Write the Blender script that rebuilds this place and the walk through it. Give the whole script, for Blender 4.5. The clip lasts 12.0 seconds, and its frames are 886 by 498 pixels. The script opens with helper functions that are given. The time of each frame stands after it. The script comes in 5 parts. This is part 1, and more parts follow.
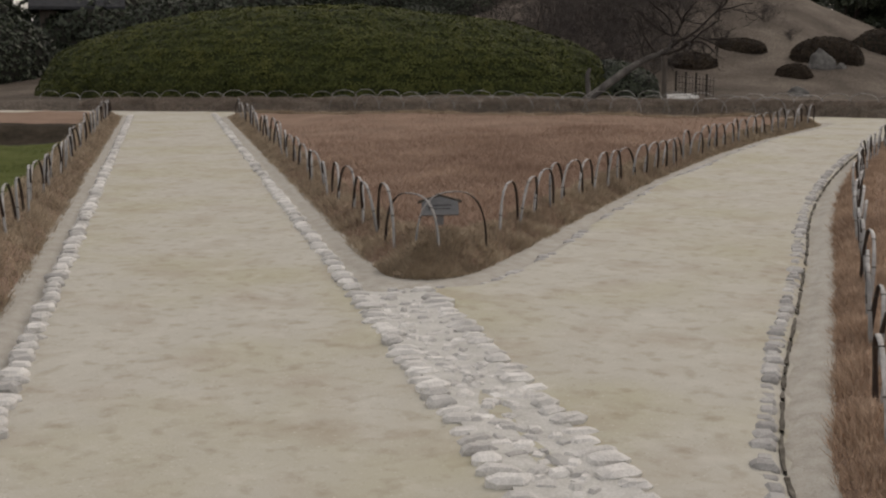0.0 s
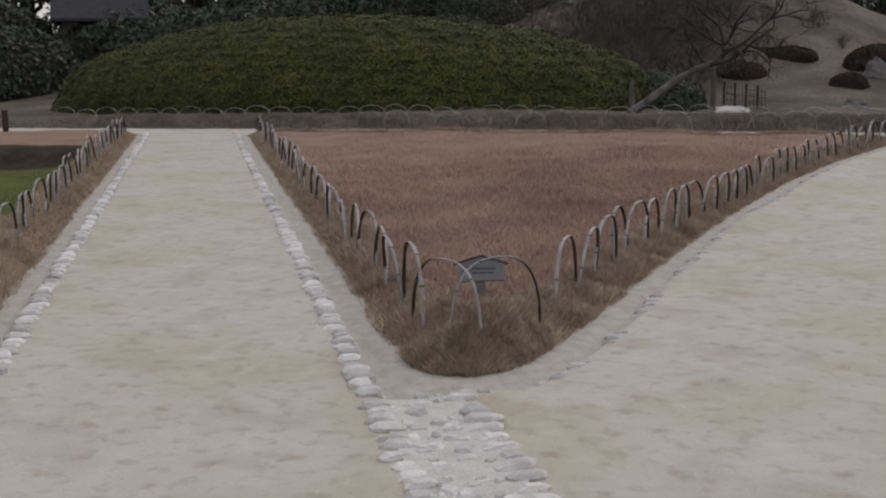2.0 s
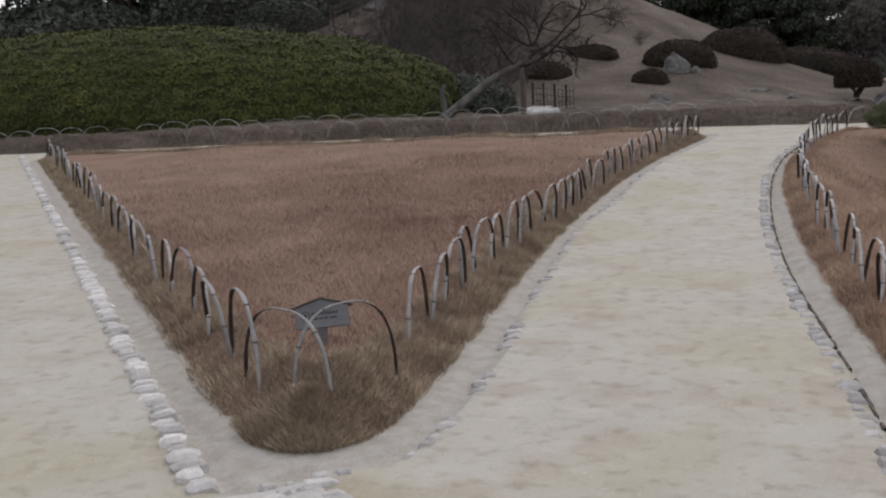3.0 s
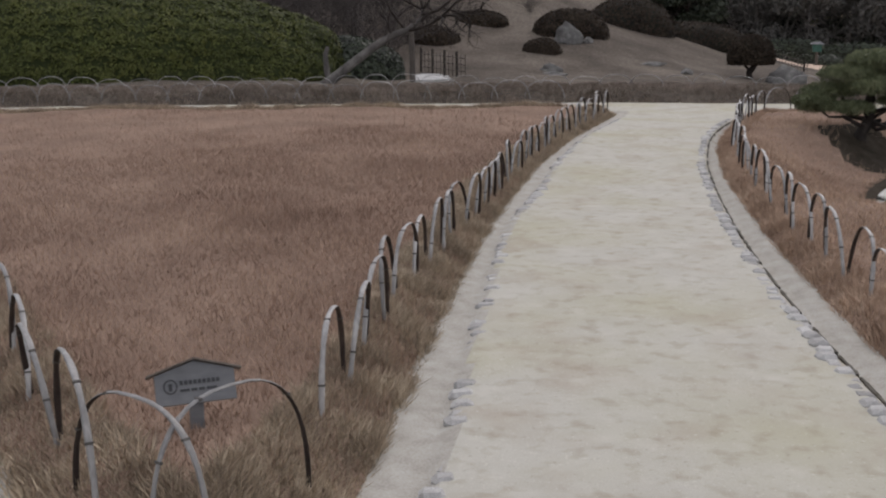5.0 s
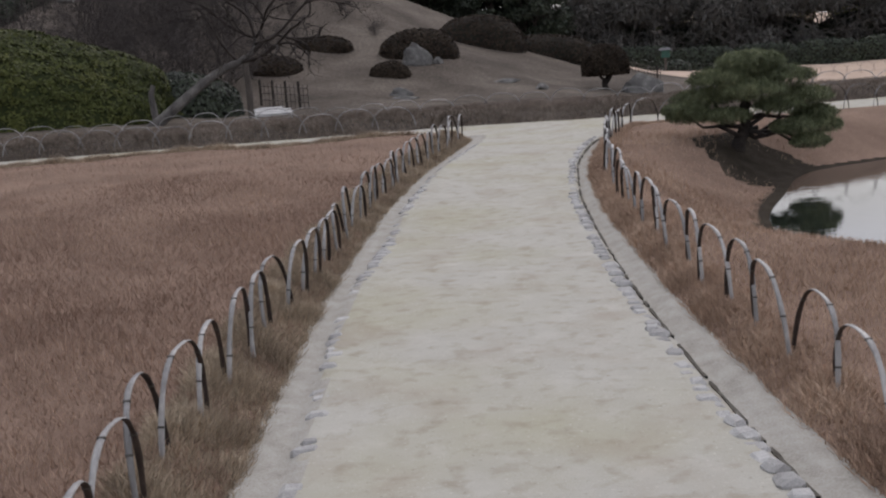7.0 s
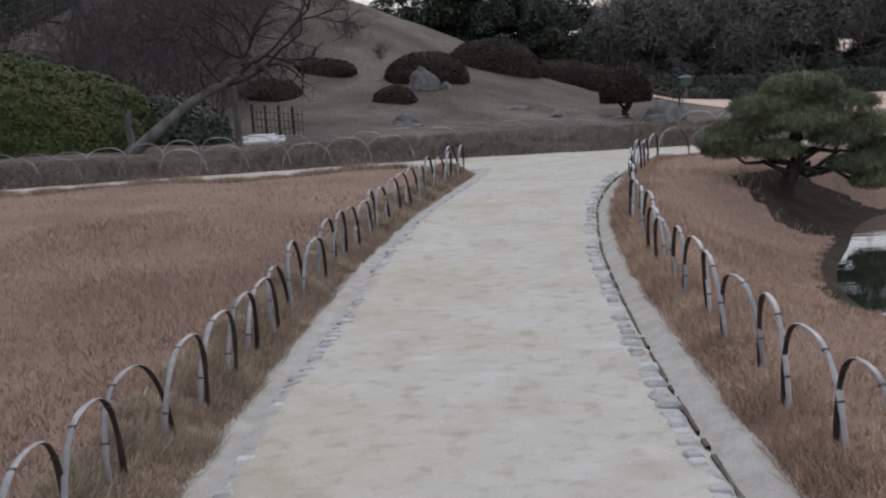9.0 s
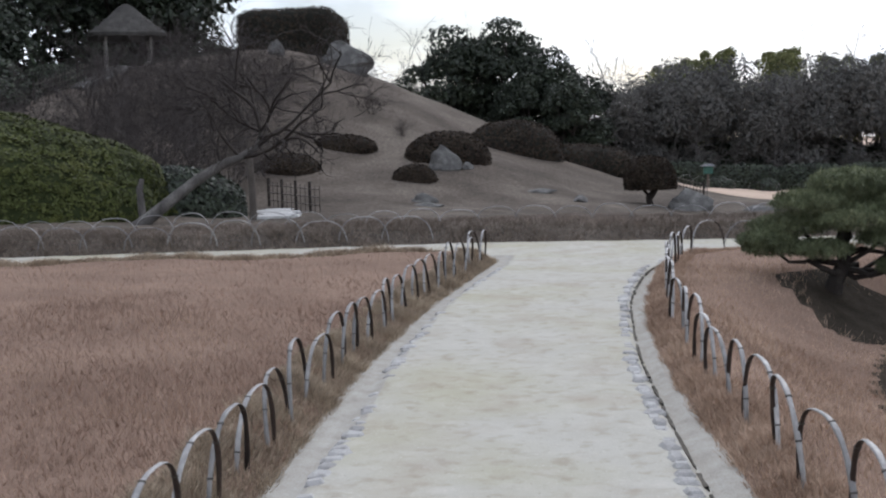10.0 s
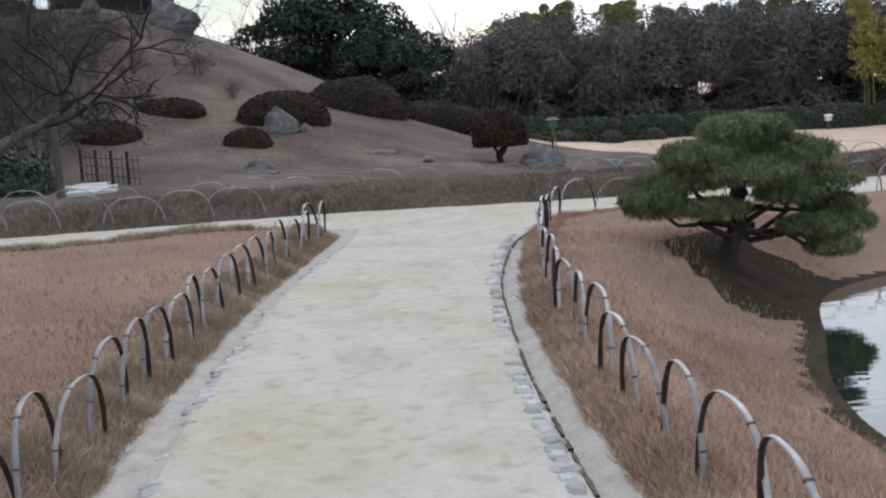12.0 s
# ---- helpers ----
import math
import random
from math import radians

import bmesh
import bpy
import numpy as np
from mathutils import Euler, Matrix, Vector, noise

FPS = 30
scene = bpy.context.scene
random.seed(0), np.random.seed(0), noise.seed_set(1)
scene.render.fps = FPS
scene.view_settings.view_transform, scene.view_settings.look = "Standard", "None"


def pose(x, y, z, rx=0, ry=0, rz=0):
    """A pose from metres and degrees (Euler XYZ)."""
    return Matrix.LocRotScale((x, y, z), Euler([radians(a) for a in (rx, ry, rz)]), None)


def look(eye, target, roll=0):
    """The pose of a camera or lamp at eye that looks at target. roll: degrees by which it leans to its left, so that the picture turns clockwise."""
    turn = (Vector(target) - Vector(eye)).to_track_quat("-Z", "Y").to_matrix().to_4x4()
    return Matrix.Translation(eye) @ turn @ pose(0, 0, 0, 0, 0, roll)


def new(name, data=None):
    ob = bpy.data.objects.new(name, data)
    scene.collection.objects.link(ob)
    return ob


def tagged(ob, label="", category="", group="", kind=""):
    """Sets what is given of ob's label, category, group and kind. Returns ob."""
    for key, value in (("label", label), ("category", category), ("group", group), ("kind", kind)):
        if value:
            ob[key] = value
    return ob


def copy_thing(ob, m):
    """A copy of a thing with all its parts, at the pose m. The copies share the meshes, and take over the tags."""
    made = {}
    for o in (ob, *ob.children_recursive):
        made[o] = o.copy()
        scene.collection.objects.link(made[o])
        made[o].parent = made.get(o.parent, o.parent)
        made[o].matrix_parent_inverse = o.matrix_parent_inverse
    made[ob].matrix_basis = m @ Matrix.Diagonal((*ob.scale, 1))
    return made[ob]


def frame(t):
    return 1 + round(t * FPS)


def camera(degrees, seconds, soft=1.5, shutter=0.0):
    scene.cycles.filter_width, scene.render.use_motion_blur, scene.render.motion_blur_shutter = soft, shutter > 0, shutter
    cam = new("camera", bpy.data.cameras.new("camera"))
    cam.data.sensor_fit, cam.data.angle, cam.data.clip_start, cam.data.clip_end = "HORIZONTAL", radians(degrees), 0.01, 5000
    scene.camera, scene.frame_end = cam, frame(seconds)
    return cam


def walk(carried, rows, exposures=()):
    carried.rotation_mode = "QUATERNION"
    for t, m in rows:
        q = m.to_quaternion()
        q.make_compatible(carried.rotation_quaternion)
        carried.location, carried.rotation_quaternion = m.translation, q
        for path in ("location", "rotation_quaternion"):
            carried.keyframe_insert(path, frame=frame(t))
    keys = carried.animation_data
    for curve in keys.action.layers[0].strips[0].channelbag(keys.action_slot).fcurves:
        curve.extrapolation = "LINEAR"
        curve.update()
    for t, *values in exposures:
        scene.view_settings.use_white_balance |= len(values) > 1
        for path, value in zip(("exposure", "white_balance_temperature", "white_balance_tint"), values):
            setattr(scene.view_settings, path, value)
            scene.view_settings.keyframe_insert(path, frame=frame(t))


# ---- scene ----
cam = camera(43.0, 12.0, soft=2.2)
PATH = [
    (0.0, (0.227, -1.948, 1.503), (-0.739, 0.246, 1.075), -0.4),
    (0.5, (0.042, -1.6, 1.496), (-0.988, 0.539, 0.956), 0.3),
    (1.0, (-0.213, -1.194, 1.553), (-1.181, 0.957, 0.946), -0.0),
    (1.5, (-0.383, -0.78, 1.588), (-1.329, 1.403, 1.065), -1.9),
    (2.0, (-0.53, -0.361, 1.608), (-1.561, 1.807, 1.196), -0.8),
    (2.5, (-0.758, 0.046, 1.633), (-1.544, 2.32, 1.257), -2.6),
    (4.5, (-1.682, 1.761, 1.558), (-2.2, 4.087, 1.056), -2.5),
    (5.0, (-1.75, 2.215, 1.589), (-2.127, 4.571, 1.096), -0.6),
    (5.5, (-1.819, 2.71, 1.569), (-1.977, 5.089, 1.074), -1.2),
    (6.0, (-1.795, 3.265, 1.501), (-1.741, 5.639, 0.962), -1.9),
    (6.5, (-1.712, 3.706, 1.568), (-1.887, 6.089, 1.096), -2.6),
    (7.0, (-1.727, 4.18, 1.541), (-1.823, 6.57, 1.088), -4.1),
    (9.0, (-1.565, 6.361, 1.418), (-1.691, 8.761, 1.024), -3.7),
    (9.5, (-1.574, 6.684, 1.44), (-1.827, 9.089, 1.152), -1.1),
    (10.0, (-1.656, 7.16, 1.434), (-1.807, 9.581, 1.208), -1.6),
    (10.5, (-1.638, 7.648, 1.399), (-1.845, 10.066, 1.197), -2.0),
    (11.0, (-1.695, 8.112, 1.37), (-1.961, 10.524, 1.15), -1.6),
    (11.5, (-1.700, 8.63, 1.36), (-1.818, 11.047, 1.074), -2.5),
    (12.0, (-1.618, 9.075, 1.373), (-1.444, 11.483, 1.049), -3.4),
]
walk(cam, [(t, look(eye, target, roll)) for t, eye, target, roll in PATH],
     exposures=[(0.0, -0.55, 7300, 13), (1.0, -0.92, 7100, 16), (1.5, -0.88, 6950, 15), (2.0, -0.55, 6600, 15), (2.5, -0.40, 6550, 15), (4.5, -0.27, 6550, 14), (5.5, -0.28, 6500, 14), (6.0, -0.37, 6400, 15), (7.0, -0.38, 6350, 15), (9.0, -0.31, 6050, 15), (9.5, -0.20, 6000, 13), (10.5, 0.10, 5950, 11), (11.0, 0.18, 5950, 12), (11.5, 0.20, 5950, 13), (12.0, 0.03, 6000, 12)])

# ---- light ----
SKY = 0.11
SUN_ELEV, SUN_AZ = 42.0, 20.0          # azimuth from +y towards +x
world = bpy.data.worlds.new("sky")
scene.world = world
world.use_nodes = True
wn, wl = world.node_tree.nodes, world.node_tree.links
sky = wn.new("ShaderNodeTexSky")
sky.sky_type = "NISHITA"
sky.sun_disc = False
sky.sun_elevation, sky.sun_rotation = radians(SUN_ELEV), radians(SUN_AZ)
sky.air_density, sky.dust_density, sky.ozone_density = 1.0, 2.5, 1.5
wco = wn.new("ShaderNodeTexCoord")
wmap = wn.new("ShaderNodeMapping")
wmap.inputs["Scale"].default_value = (1.6, 1.6, 4.2)
wno = wn.new("ShaderNodeTexNoise")
wno.inputs["Scale"].default_value, wno.inputs["Detail"].default_value = 2.0, 6.0
wra = wn.new("ShaderNodeValToRGB")
wra.color_ramp.elements[0].position, wra.color_ramp.elements[1].position = 0.40, 0.58
wmi = wn.new("ShaderNodeMixRGB")
wmi.inputs[2].default_value = (15.0, 15.2, 15.8, 1)
wl.new(wco.outputs["Generated"], wmap.inputs["Vector"])
wl.new(wmap.outputs["Vector"], wno.inputs["Vector"])
wl.new(wno.outputs["Fac"], wra.inputs["Fac"])
wl.new(wra.outputs["Color"], wmi.inputs[0])
wl.new(sky.outputs["Color"], wmi.inputs[1])
wl.new(wmi.outputs["Color"], wn["Background"].inputs["Color"])
wn["Background"].inputs["Strength"].default_value = SKY
sun = new("sun", bpy.data.lights.new("sun", "SUN"))
sun.data.energy, sun.data.angle, sun.data.color = 0.7, radians(25), (1.0, 0.96, 0.9)
sa, se = radians(SUN_AZ), radians(SUN_ELEV)
sun.matrix_world = look((0, 0, 30), (-math.sin(sa) * math.cos(se), -math.cos(sa) * math.cos(se), 30 - math.sin(se)))


# ---- materials ----
def material(name, colours, scale=8.0, fine=90.0, rough=0.85, bump=0.3, dist=0.01, metal=0.0, island=0.0, objrand=0.0, spec=0.3, big=0.7, mapping=None):
    """Ramp of colours on a coarse noise, broken by a fine one; island / objrand: how much single pieces differ in value."""
    m = bpy.data.materials.new(name)
    m.use_nodes = True
    n, l = m.node_tree.nodes, m.node_tree.links
    bs = n["Principled BSDF"]
    bs.inputs["Roughness"].default_value, bs.inputs["Metallic"].default_value = rough, metal
    bs.inputs["Specular IOR Level"].default_value = spec
    geo = n.new("ShaderNodeNewGeometry")
    vec = geo.outputs["Position"]
    if mapping:
        mp = n.new("ShaderNodeMapping")
        mp.inputs["Scale"].default_value = mapping
        l.new(vec, mp.inputs["Vector"])
        vec = mp.outputs["Vector"]
    a, b = n.new("ShaderNodeTexNoise"), n.new("ShaderNodeTexNoise")
    a.inputs["Scale"].default_value, a.inputs["Detail"].default_value, a.inputs["Roughness"].default_value = scale, 5.0, 0.6
    b.inputs["Scale"].default_value, b.inputs["Detail"].default_value = fine, 3.0
    l.new(vec, a.inputs["Vector"]), l.new(vec, b.inputs["Vector"])
    mix = n.new("ShaderNodeMath")
    mix.operation = "MULTIPLY_ADD"
    mix.inputs[1].default_value = big
    sc = n.new("ShaderNodeMath")
    sc.operation = "MULTIPLY"
    sc.inputs[1].default_value = 1.0 - big
    l.new(b.outputs["Fac"], sc.inputs[0])
    l.new(a.outputs["Fac"], mix.inputs[0])
    l.new(sc.outputs[0], mix.inputs[2])
    ramp = n.new("ShaderNodeValToRGB")
    el = ramp.color_ramp.elements
    while len(el) < len(colours):
        el.new(0.5)
    for i, c in enumerate(colours):
        el[i].position = 0.32 + 0.36 * i / max(1, len(colours) - 1)
        el[i].color = (*c, 1)
    l.new(mix.outputs[0], ramp.inputs["Fac"])
    col = ramp.outputs["Color"]
    for amount, src in ((island, "Random Per Island"), (objrand, "Random")):
        if amount:
            if src == "Random":
                out = n.new("ShaderNodeObjectInfo").outputs["Random"]
            else:
                out = geo.outputs["Random Per Island"]
            mr = n.new("ShaderNodeMapRange")
            mr.inputs["To Min"].default_value, mr.inputs["To Max"].default_value = 1 - amount, 1 + amount
            l.new(out, mr.inputs["Value"])
            hs = n.new("ShaderNodeHueSaturation")
            l.new(mr.outputs["Result"], hs.inputs["Value"])
            l.new(col, hs.inputs["Color"])
            col = hs.outputs["Color"]
    l.new(col, bs.inputs["Base Color"])
    if bump:
        bp = n.new("ShaderNodeBump")
        bp.inputs["Strength"].default_value, bp.inputs["Distance"].default_value = bump, dist
        l.new(mix.outputs[0], bp.inputs["Height"])
        l.new(bp.outputs["Normal"], bs.inputs["Normal"])
    return m


def gravel_material(name):
    """Packed decomposed granite: pale sand, straw-green algae patches, darker damp scuffs, fine grit."""
    m = material(name, [(0.385, 0.366, 0.315), (0.43, 0.412, 0.36), (0.475, 0.46, 0.41)], scale=3.2, fine=170, rough=0.95, bump=0.5, dist=0.006, spec=0.15, big=0.45)
    n, l = m.node_tree.nodes, m.node_tree.links
    bs = n["Principled BSDF"]
    geo = n.new("ShaderNodeNewGeometry")
    col = bs.inputs["Base Color"].links[0].from_socket
    for seed, sc, tint, lo, hi, amt in ((3.1, 0.75, (0.35, 0.325, 0.20), 0.45, 0.70, 0.55), (9.7, 2.1, (0.31, 0.255, 0.19), 0.50, 0.74, 0.5), (5.5, 9.0, (0.25, 0.21, 0.14), 0.52, 0.76, 0.6), (8.8, 5.5, (0.53, 0.51, 0.455), 0.54, 0.74, 0.35),
                                        (7.3, 38.0, (0.20, 0.18, 0.14), 0.63, 0.75, 0.55), (2.3, 60.0, (0.66, 0.63, 0.56), 0.62, 0.74, 0.5)):
        mp = n.new("ShaderNodeMapping")
        mp.inputs["Location"].default_value = (seed * 13, seed * 7, 0)
        no = n.new("ShaderNodeTexNoise")
        no.inputs["Scale"].default_value, no.inputs["Detail"].default_value = sc, 6
        rp = n.new("ShaderNodeMapRange")
        rp.inputs["From Min"].default_value, rp.inputs["From Max"].default_value = lo, hi
        rp.inputs["To Max"].default_value = amt
        mx = n.new("ShaderNodeMixRGB")
        mx.inputs[2].default_value = (*tint, 1)
        l.new(geo.outputs["Position"], mp.inputs["Vector"]), l.new(mp.outputs["Vector"], no.inputs["Vector"])
        l.new(no.outputs["Fac"], rp.inputs["Value"]), l.new(rp.outputs["Result"], mx.inputs[0])
        l.new(col, mx.inputs[1])
        col = mx.outputs["Color"]
    l.new(col, bs.inputs["Base Color"])
    return m


M_path = gravel_material("packed_gravel")
M_strip = material("grey_sand", [(0.25, 0.23, 0.195), (0.36, 0.34, 0.30), (0.44, 0.425, 0.39)], scale=9, fine=120, rough=0.95, bump=0.3, dist=0.006, spec=0.15, big=0.5)
M_pale = material("pale_drain_sand", [(0.36, 0.35, 0.32), (0.47, 0.46, 0.43), (0.58, 0.57, 0.54)], scale=9, fine=90, rough=0.95, bump=0.5, dist=0.006, spec=0.15, big=0.5)
M_lawn = material("dry_lawn_soil", [(0.15, 0.10, 0.074), (0.22, 0.152, 0.115), (0.31, 0.22, 0.165)], scale=1.1, fine=60, rough=1, bump=0.8, dist=0.02, spec=0.05, big=0.5)
M_hill = material("winter_hill_turf", [(0.048, 0.040, 0.033), (0.104, 0.087, 0.072), (0.195, 0.166, 0.137)], scale=0.45, fine=14, rough=1, bump=0.8, dist=0.03, spec=0.05, big=0.55)
M_green = material("green_turf", [(0.05, 0.065, 0.02), (0.085, 0.10, 0.032), (0.12, 0.125, 0.05)], scale=1.5, fine=60, rough=1, bump=0.6, dist=0.02, spec=0.05, big=0.5)
M_straw = material("far_straw_field", [(0.36, 0.27, 0.205), (0.47, 0.36, 0.28), (0.57, 0.45, 0.36)], scale=0.5, fine=12, rough=1, bump=0.3, dist=0.02, spec=0.05, big=0.5)
M_dark_ground = material("dark_bare_ground", [(0.022, 0.018, 0.013), (0.038, 0.031, 0.023), (0.062, 0.05, 0.037)], scale=4, fine=40, rough=1, bump=0.8, dist=0.03, spec=0.05)
M_blade = material("dry_grass_blade", [(0.22, 0.145, 0.108), (0.32, 0.225, 0.17), (0.45, 0.33, 0.245)], scale=0.9, fine=9, rough=0.9, bump=0, island=0.25, spec=0.1, big=0.65)
M_blade_tan = material("tan_grass_blade", [(0.29, 0.20, 0.145), (0.41, 0.295, 0.215), (0.54, 0.405, 0.30)], scale=1.1, fine=9, rough=0.9, bump=0, island=0.3, spec=0.1, big=0.65)
M_tuft = material("grey_grass_tuft", [(0.23, 0.18, 0.13), (0.345, 0.275, 0.20), (0.48, 0.395, 0.29)], scale=2.6, fine=9, rough=0.9, bump=0, island=0.4, spec=0.1, big=0.65)
M_bank = material("grey_bank_grass", [(0.15, 0.122, 0.10), (0.225, 0.185, 0.152), (0.32, 0.265, 0.22)], scale=1.2, fine=8, rough=0.9, bump=0, island=0.35, spec=0.1, big=0.65)
M_gblade = material("green_grass_blade", [(0.05, 0.07, 0.018), (0.09, 0.11, 0.03), (0.15, 0.15, 0.055)], scale=1.2, fine=9, rough=0.9, bump=0, island=0.3, spec=0.1)
M_stone = material("granite_sett", [(0.34, 0.33, 0.31), (0.50, 0.485, 0.46), (0.66, 0.645, 0.615)], scale=9, fine=150, rough=0.9, bump=0.4, dist=0.004, objrand=0.25, big=0.5)
M_stone_grey = material("flat_grey_stone", [(0.24, 0.232, 0.222), (0.36, 0.35, 0.335), (0.47, 0.46, 0.44)], scale=9, fine=150, rough=0.9, bump=0.4, dist=0.004, objrand=0.25, big=0.5)
# groove soil, its colour darkened for the shadow beside the stones
M_groove_shade = material("shaded_groove_soil", [(0.05, 0.044, 0.036), (0.10, 0.09, 0.076), (0.20, 0.185, 0.16)], scale=14, fine=90, rough=1, bump=0.5, dist=0.006, spec=0.1, big=0.6)
M_rock = material("garden_rock", [(0.06, 0.057, 0.053), (0.12, 0.115, 0.108), (0.24, 0.23, 0.215)], scale=3.0, fine=40, rough=0.9, bump=0.7, dist=0.03)
M_bam_out = material("weathered_bamboo_skin", [(0.15, 0.14, 0.135), (0.25, 0.24, 0.23), (0.42, 0.40, 0.385)], scale=7, fine=60, rough=0.42, bump=0.15, dist=0.002, objrand=0.3, spec=0.5, mapping=(1, 1, 0.35))
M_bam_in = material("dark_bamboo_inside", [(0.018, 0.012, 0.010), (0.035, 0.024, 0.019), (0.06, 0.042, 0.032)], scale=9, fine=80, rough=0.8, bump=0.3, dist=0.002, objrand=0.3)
M_bam_node = material("bamboo_node", [(0.05, 0.045, 0.04), (0.09, 0.08, 0.07)], rough=0.7, bump=0)
M_bark = material("grey_bark", [(0.05, 0.045, 0.042), (0.105, 0.096, 0.088), (0.20, 0.185, 0.17)], scale=5, fine=50, rough=0.95, bump=0.8, dist=0.02, mapping=(1, 1, 0.4))
M_bark_dark = material("dark_bark", [(0.016, 0.013, 0.011), (0.035, 0.028, 0.024), (0.07, 0.058, 0.048)], scale=6, fine=50, rough=0.95, bump=0.8, dist=0.02)
M_twig = material("bare_twig", [(0.035, 0.028, 0.026), (0.06, 0.05, 0.046), (0.09, 0.078, 0.072)], scale=2, rough=0.95, bump=0, island=0.3)
M_leaf_dark = material("dark_evergreen_leaf", [(0.016, 0.021, 0.013), (0.029, 0.037, 0.022), (0.052, 0.063, 0.037)], scale=0.6, fine=5, rough=0.55, bump=0, island=0.5, spec=0.35)
M_leaf_hedge = material("azalea_hedge_leaf", [(0.034, 0.042, 0.009), (0.056, 0.065, 0.014), (0.088, 0.092, 0.022)], scale=0.9, fine=6, rough=0.7, bump=0, island=0.3, spec=0.25)
M_leaf_brown = material("winter_azalea_leaf", [(0.022, 0.016, 0.012), (0.036, 0.026, 0.018), (0.055, 0.042, 0.028)], scale=1.5, fine=9, rough=0.8, bump=0, island=0.4, spec=0.15)
M_leaf_grey = material("grey_winter_thicket", [(0.07, 0.066, 0.060), (0.12, 0.115, 0.105), (0.19, 0.18, 0.165)], scale=0.3, fine=3, rough=0.8, bump=0, island=0.25, spec=0.15)
M_leaf_bam = material("bamboo_leaf", [(0.10, 0.105, 0.04), (0.17, 0.175, 0.07), (0.27, 0.26, 0.115)], scale=0.4, fine=4, rough=0.6, bump=0, island=0.4, spec=0.2)
M_leaf_yel = material("yellow_bamboo_leaf", [(0.18, 0.175, 0.045), (0.28, 0.265, 0.075), (0.40, 0.36, 0.12)], scale=0.4, fine=4, rough=0.6, bump=0, island=0.35, spec=0.2)
M_needle = material("pine_needle", [(0.070, 0.082, 0.042), (0.12, 0.135, 0.070), (0.20, 0.21, 0.115)], scale=2.2, fine=12, rough=0.6, bump=0, island=0.5, spec=0.2)
# shrub cores: the shade between leaves is put into these near-black colours
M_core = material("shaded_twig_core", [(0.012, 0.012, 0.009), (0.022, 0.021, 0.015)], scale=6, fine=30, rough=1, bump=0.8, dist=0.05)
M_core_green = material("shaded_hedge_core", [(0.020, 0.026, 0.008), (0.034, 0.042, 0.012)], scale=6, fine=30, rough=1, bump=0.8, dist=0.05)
M_thatch = material("grey_thatch", [(0.03, 0.028, 0.025), (0.055, 0.051, 0.046), (0.09, 0.083, 0.076)], scale=3, fine=45, rough=1, bump=0.9, dist=0.03, mapping=(1, 1, 0.3))
M_timber = material("weathered_timber", [(0.05, 0.042, 0.036), (0.10, 0.085, 0.072), (0.17, 0.15, 0.13)], scale=4, fine=60, rough=0.85, bump=0.4, dist=0.004, mapping=(1, 1, 0.2))
M_timber_pale = material("pale_timber_post", [(0.24, 0.22, 0.20), (0.34, 0.32, 0.29)], scale=4, fine=60, rough=0.8, bump=0.3, dist=0.004, mapping=(1, 1, 0.2))
M_sign = material("grey_sign_board", [(0.105, 0.106, 0.11), (0.14, 0.141, 0.145), (0.18, 0.18, 0.182)], scale=6, fine=70, rough=0.7, bump=0.25, dist=0.002, mapping=(0.3, 0.3, 1))
M_ink = material("black_ink", [(0.035, 0.035, 0.037), (0.055, 0.055, 0.057)], rough=0.7, bump=0)
M_slab = material("white_stone_slab", [(0.42, 0.41, 0.39), (0.55, 0.54, 0.52), (0.65, 0.64, 0.62)], scale=4, fine=60, rough=0.85, bump=0.4, dist=0.006, objrand=0.15)
M_copper = material("green_copper_roof", [(0.025, 0.075, 0.060), (0.045, 0.12, 0.095)], scale=5, rough=0.6, bump=0.1)
M_plaster = material("white_plaster", [(0.60, 0.59, 0.57), (0.70, 0.69, 0.67)], scale=2, rough=0.9, bump=0.1)
M_tile = material("dark_roof_tile", [(0.032, 0.032, 0.034), (0.055, 0.056, 0.06)], scale=5, fine=40, rough=0.95, bump=0.5, spec=0.1)
M_water = bpy.data.materials.new("pond_water")
M_water.use_nodes = True
_n, _l = M_water.node_tree.nodes, M_water.node_tree.links
_b = _n["Principled BSDF"]
_b.inputs["Base Color"].default_value = (0.012, 0.016, 0.013, 1)
_b.inputs["Roughness"].default_value, _b.inputs["IOR"].default_value = 0.02, 1.9
_b.inputs["Specular IOR Level"].default_value = 0.9
_w, _g, _m = _n.new("ShaderNodeTexNoise"), _n.new("ShaderNodeNewGeometry"), _n.new("ShaderNodeMapping")
_m.inputs["Scale"].default_value, _m.inputs["Rotation"].default_value = (1.2, 4.5, 1), (0, 0, 0.35)
_w.inputs["Scale"].default_value = 2.2
_p = _n.new("ShaderNodeBump")
_p.inputs["Strength"].default_value, _p.inputs["Distance"].default_value = 0.14, 0.010
_l.new(_g.outputs["Position"], _m.inputs["Vector"]), _l.new(_m.outputs["Vector"], _w.inputs["Vector"])
_l.new(_w.outputs["Fac"], _p.inputs["Height"]), _l.new(_p.outputs["Normal"], _b.inputs["Normal"])


# ---- mesh helpers ----
RNG = np.random.default_rng(7)


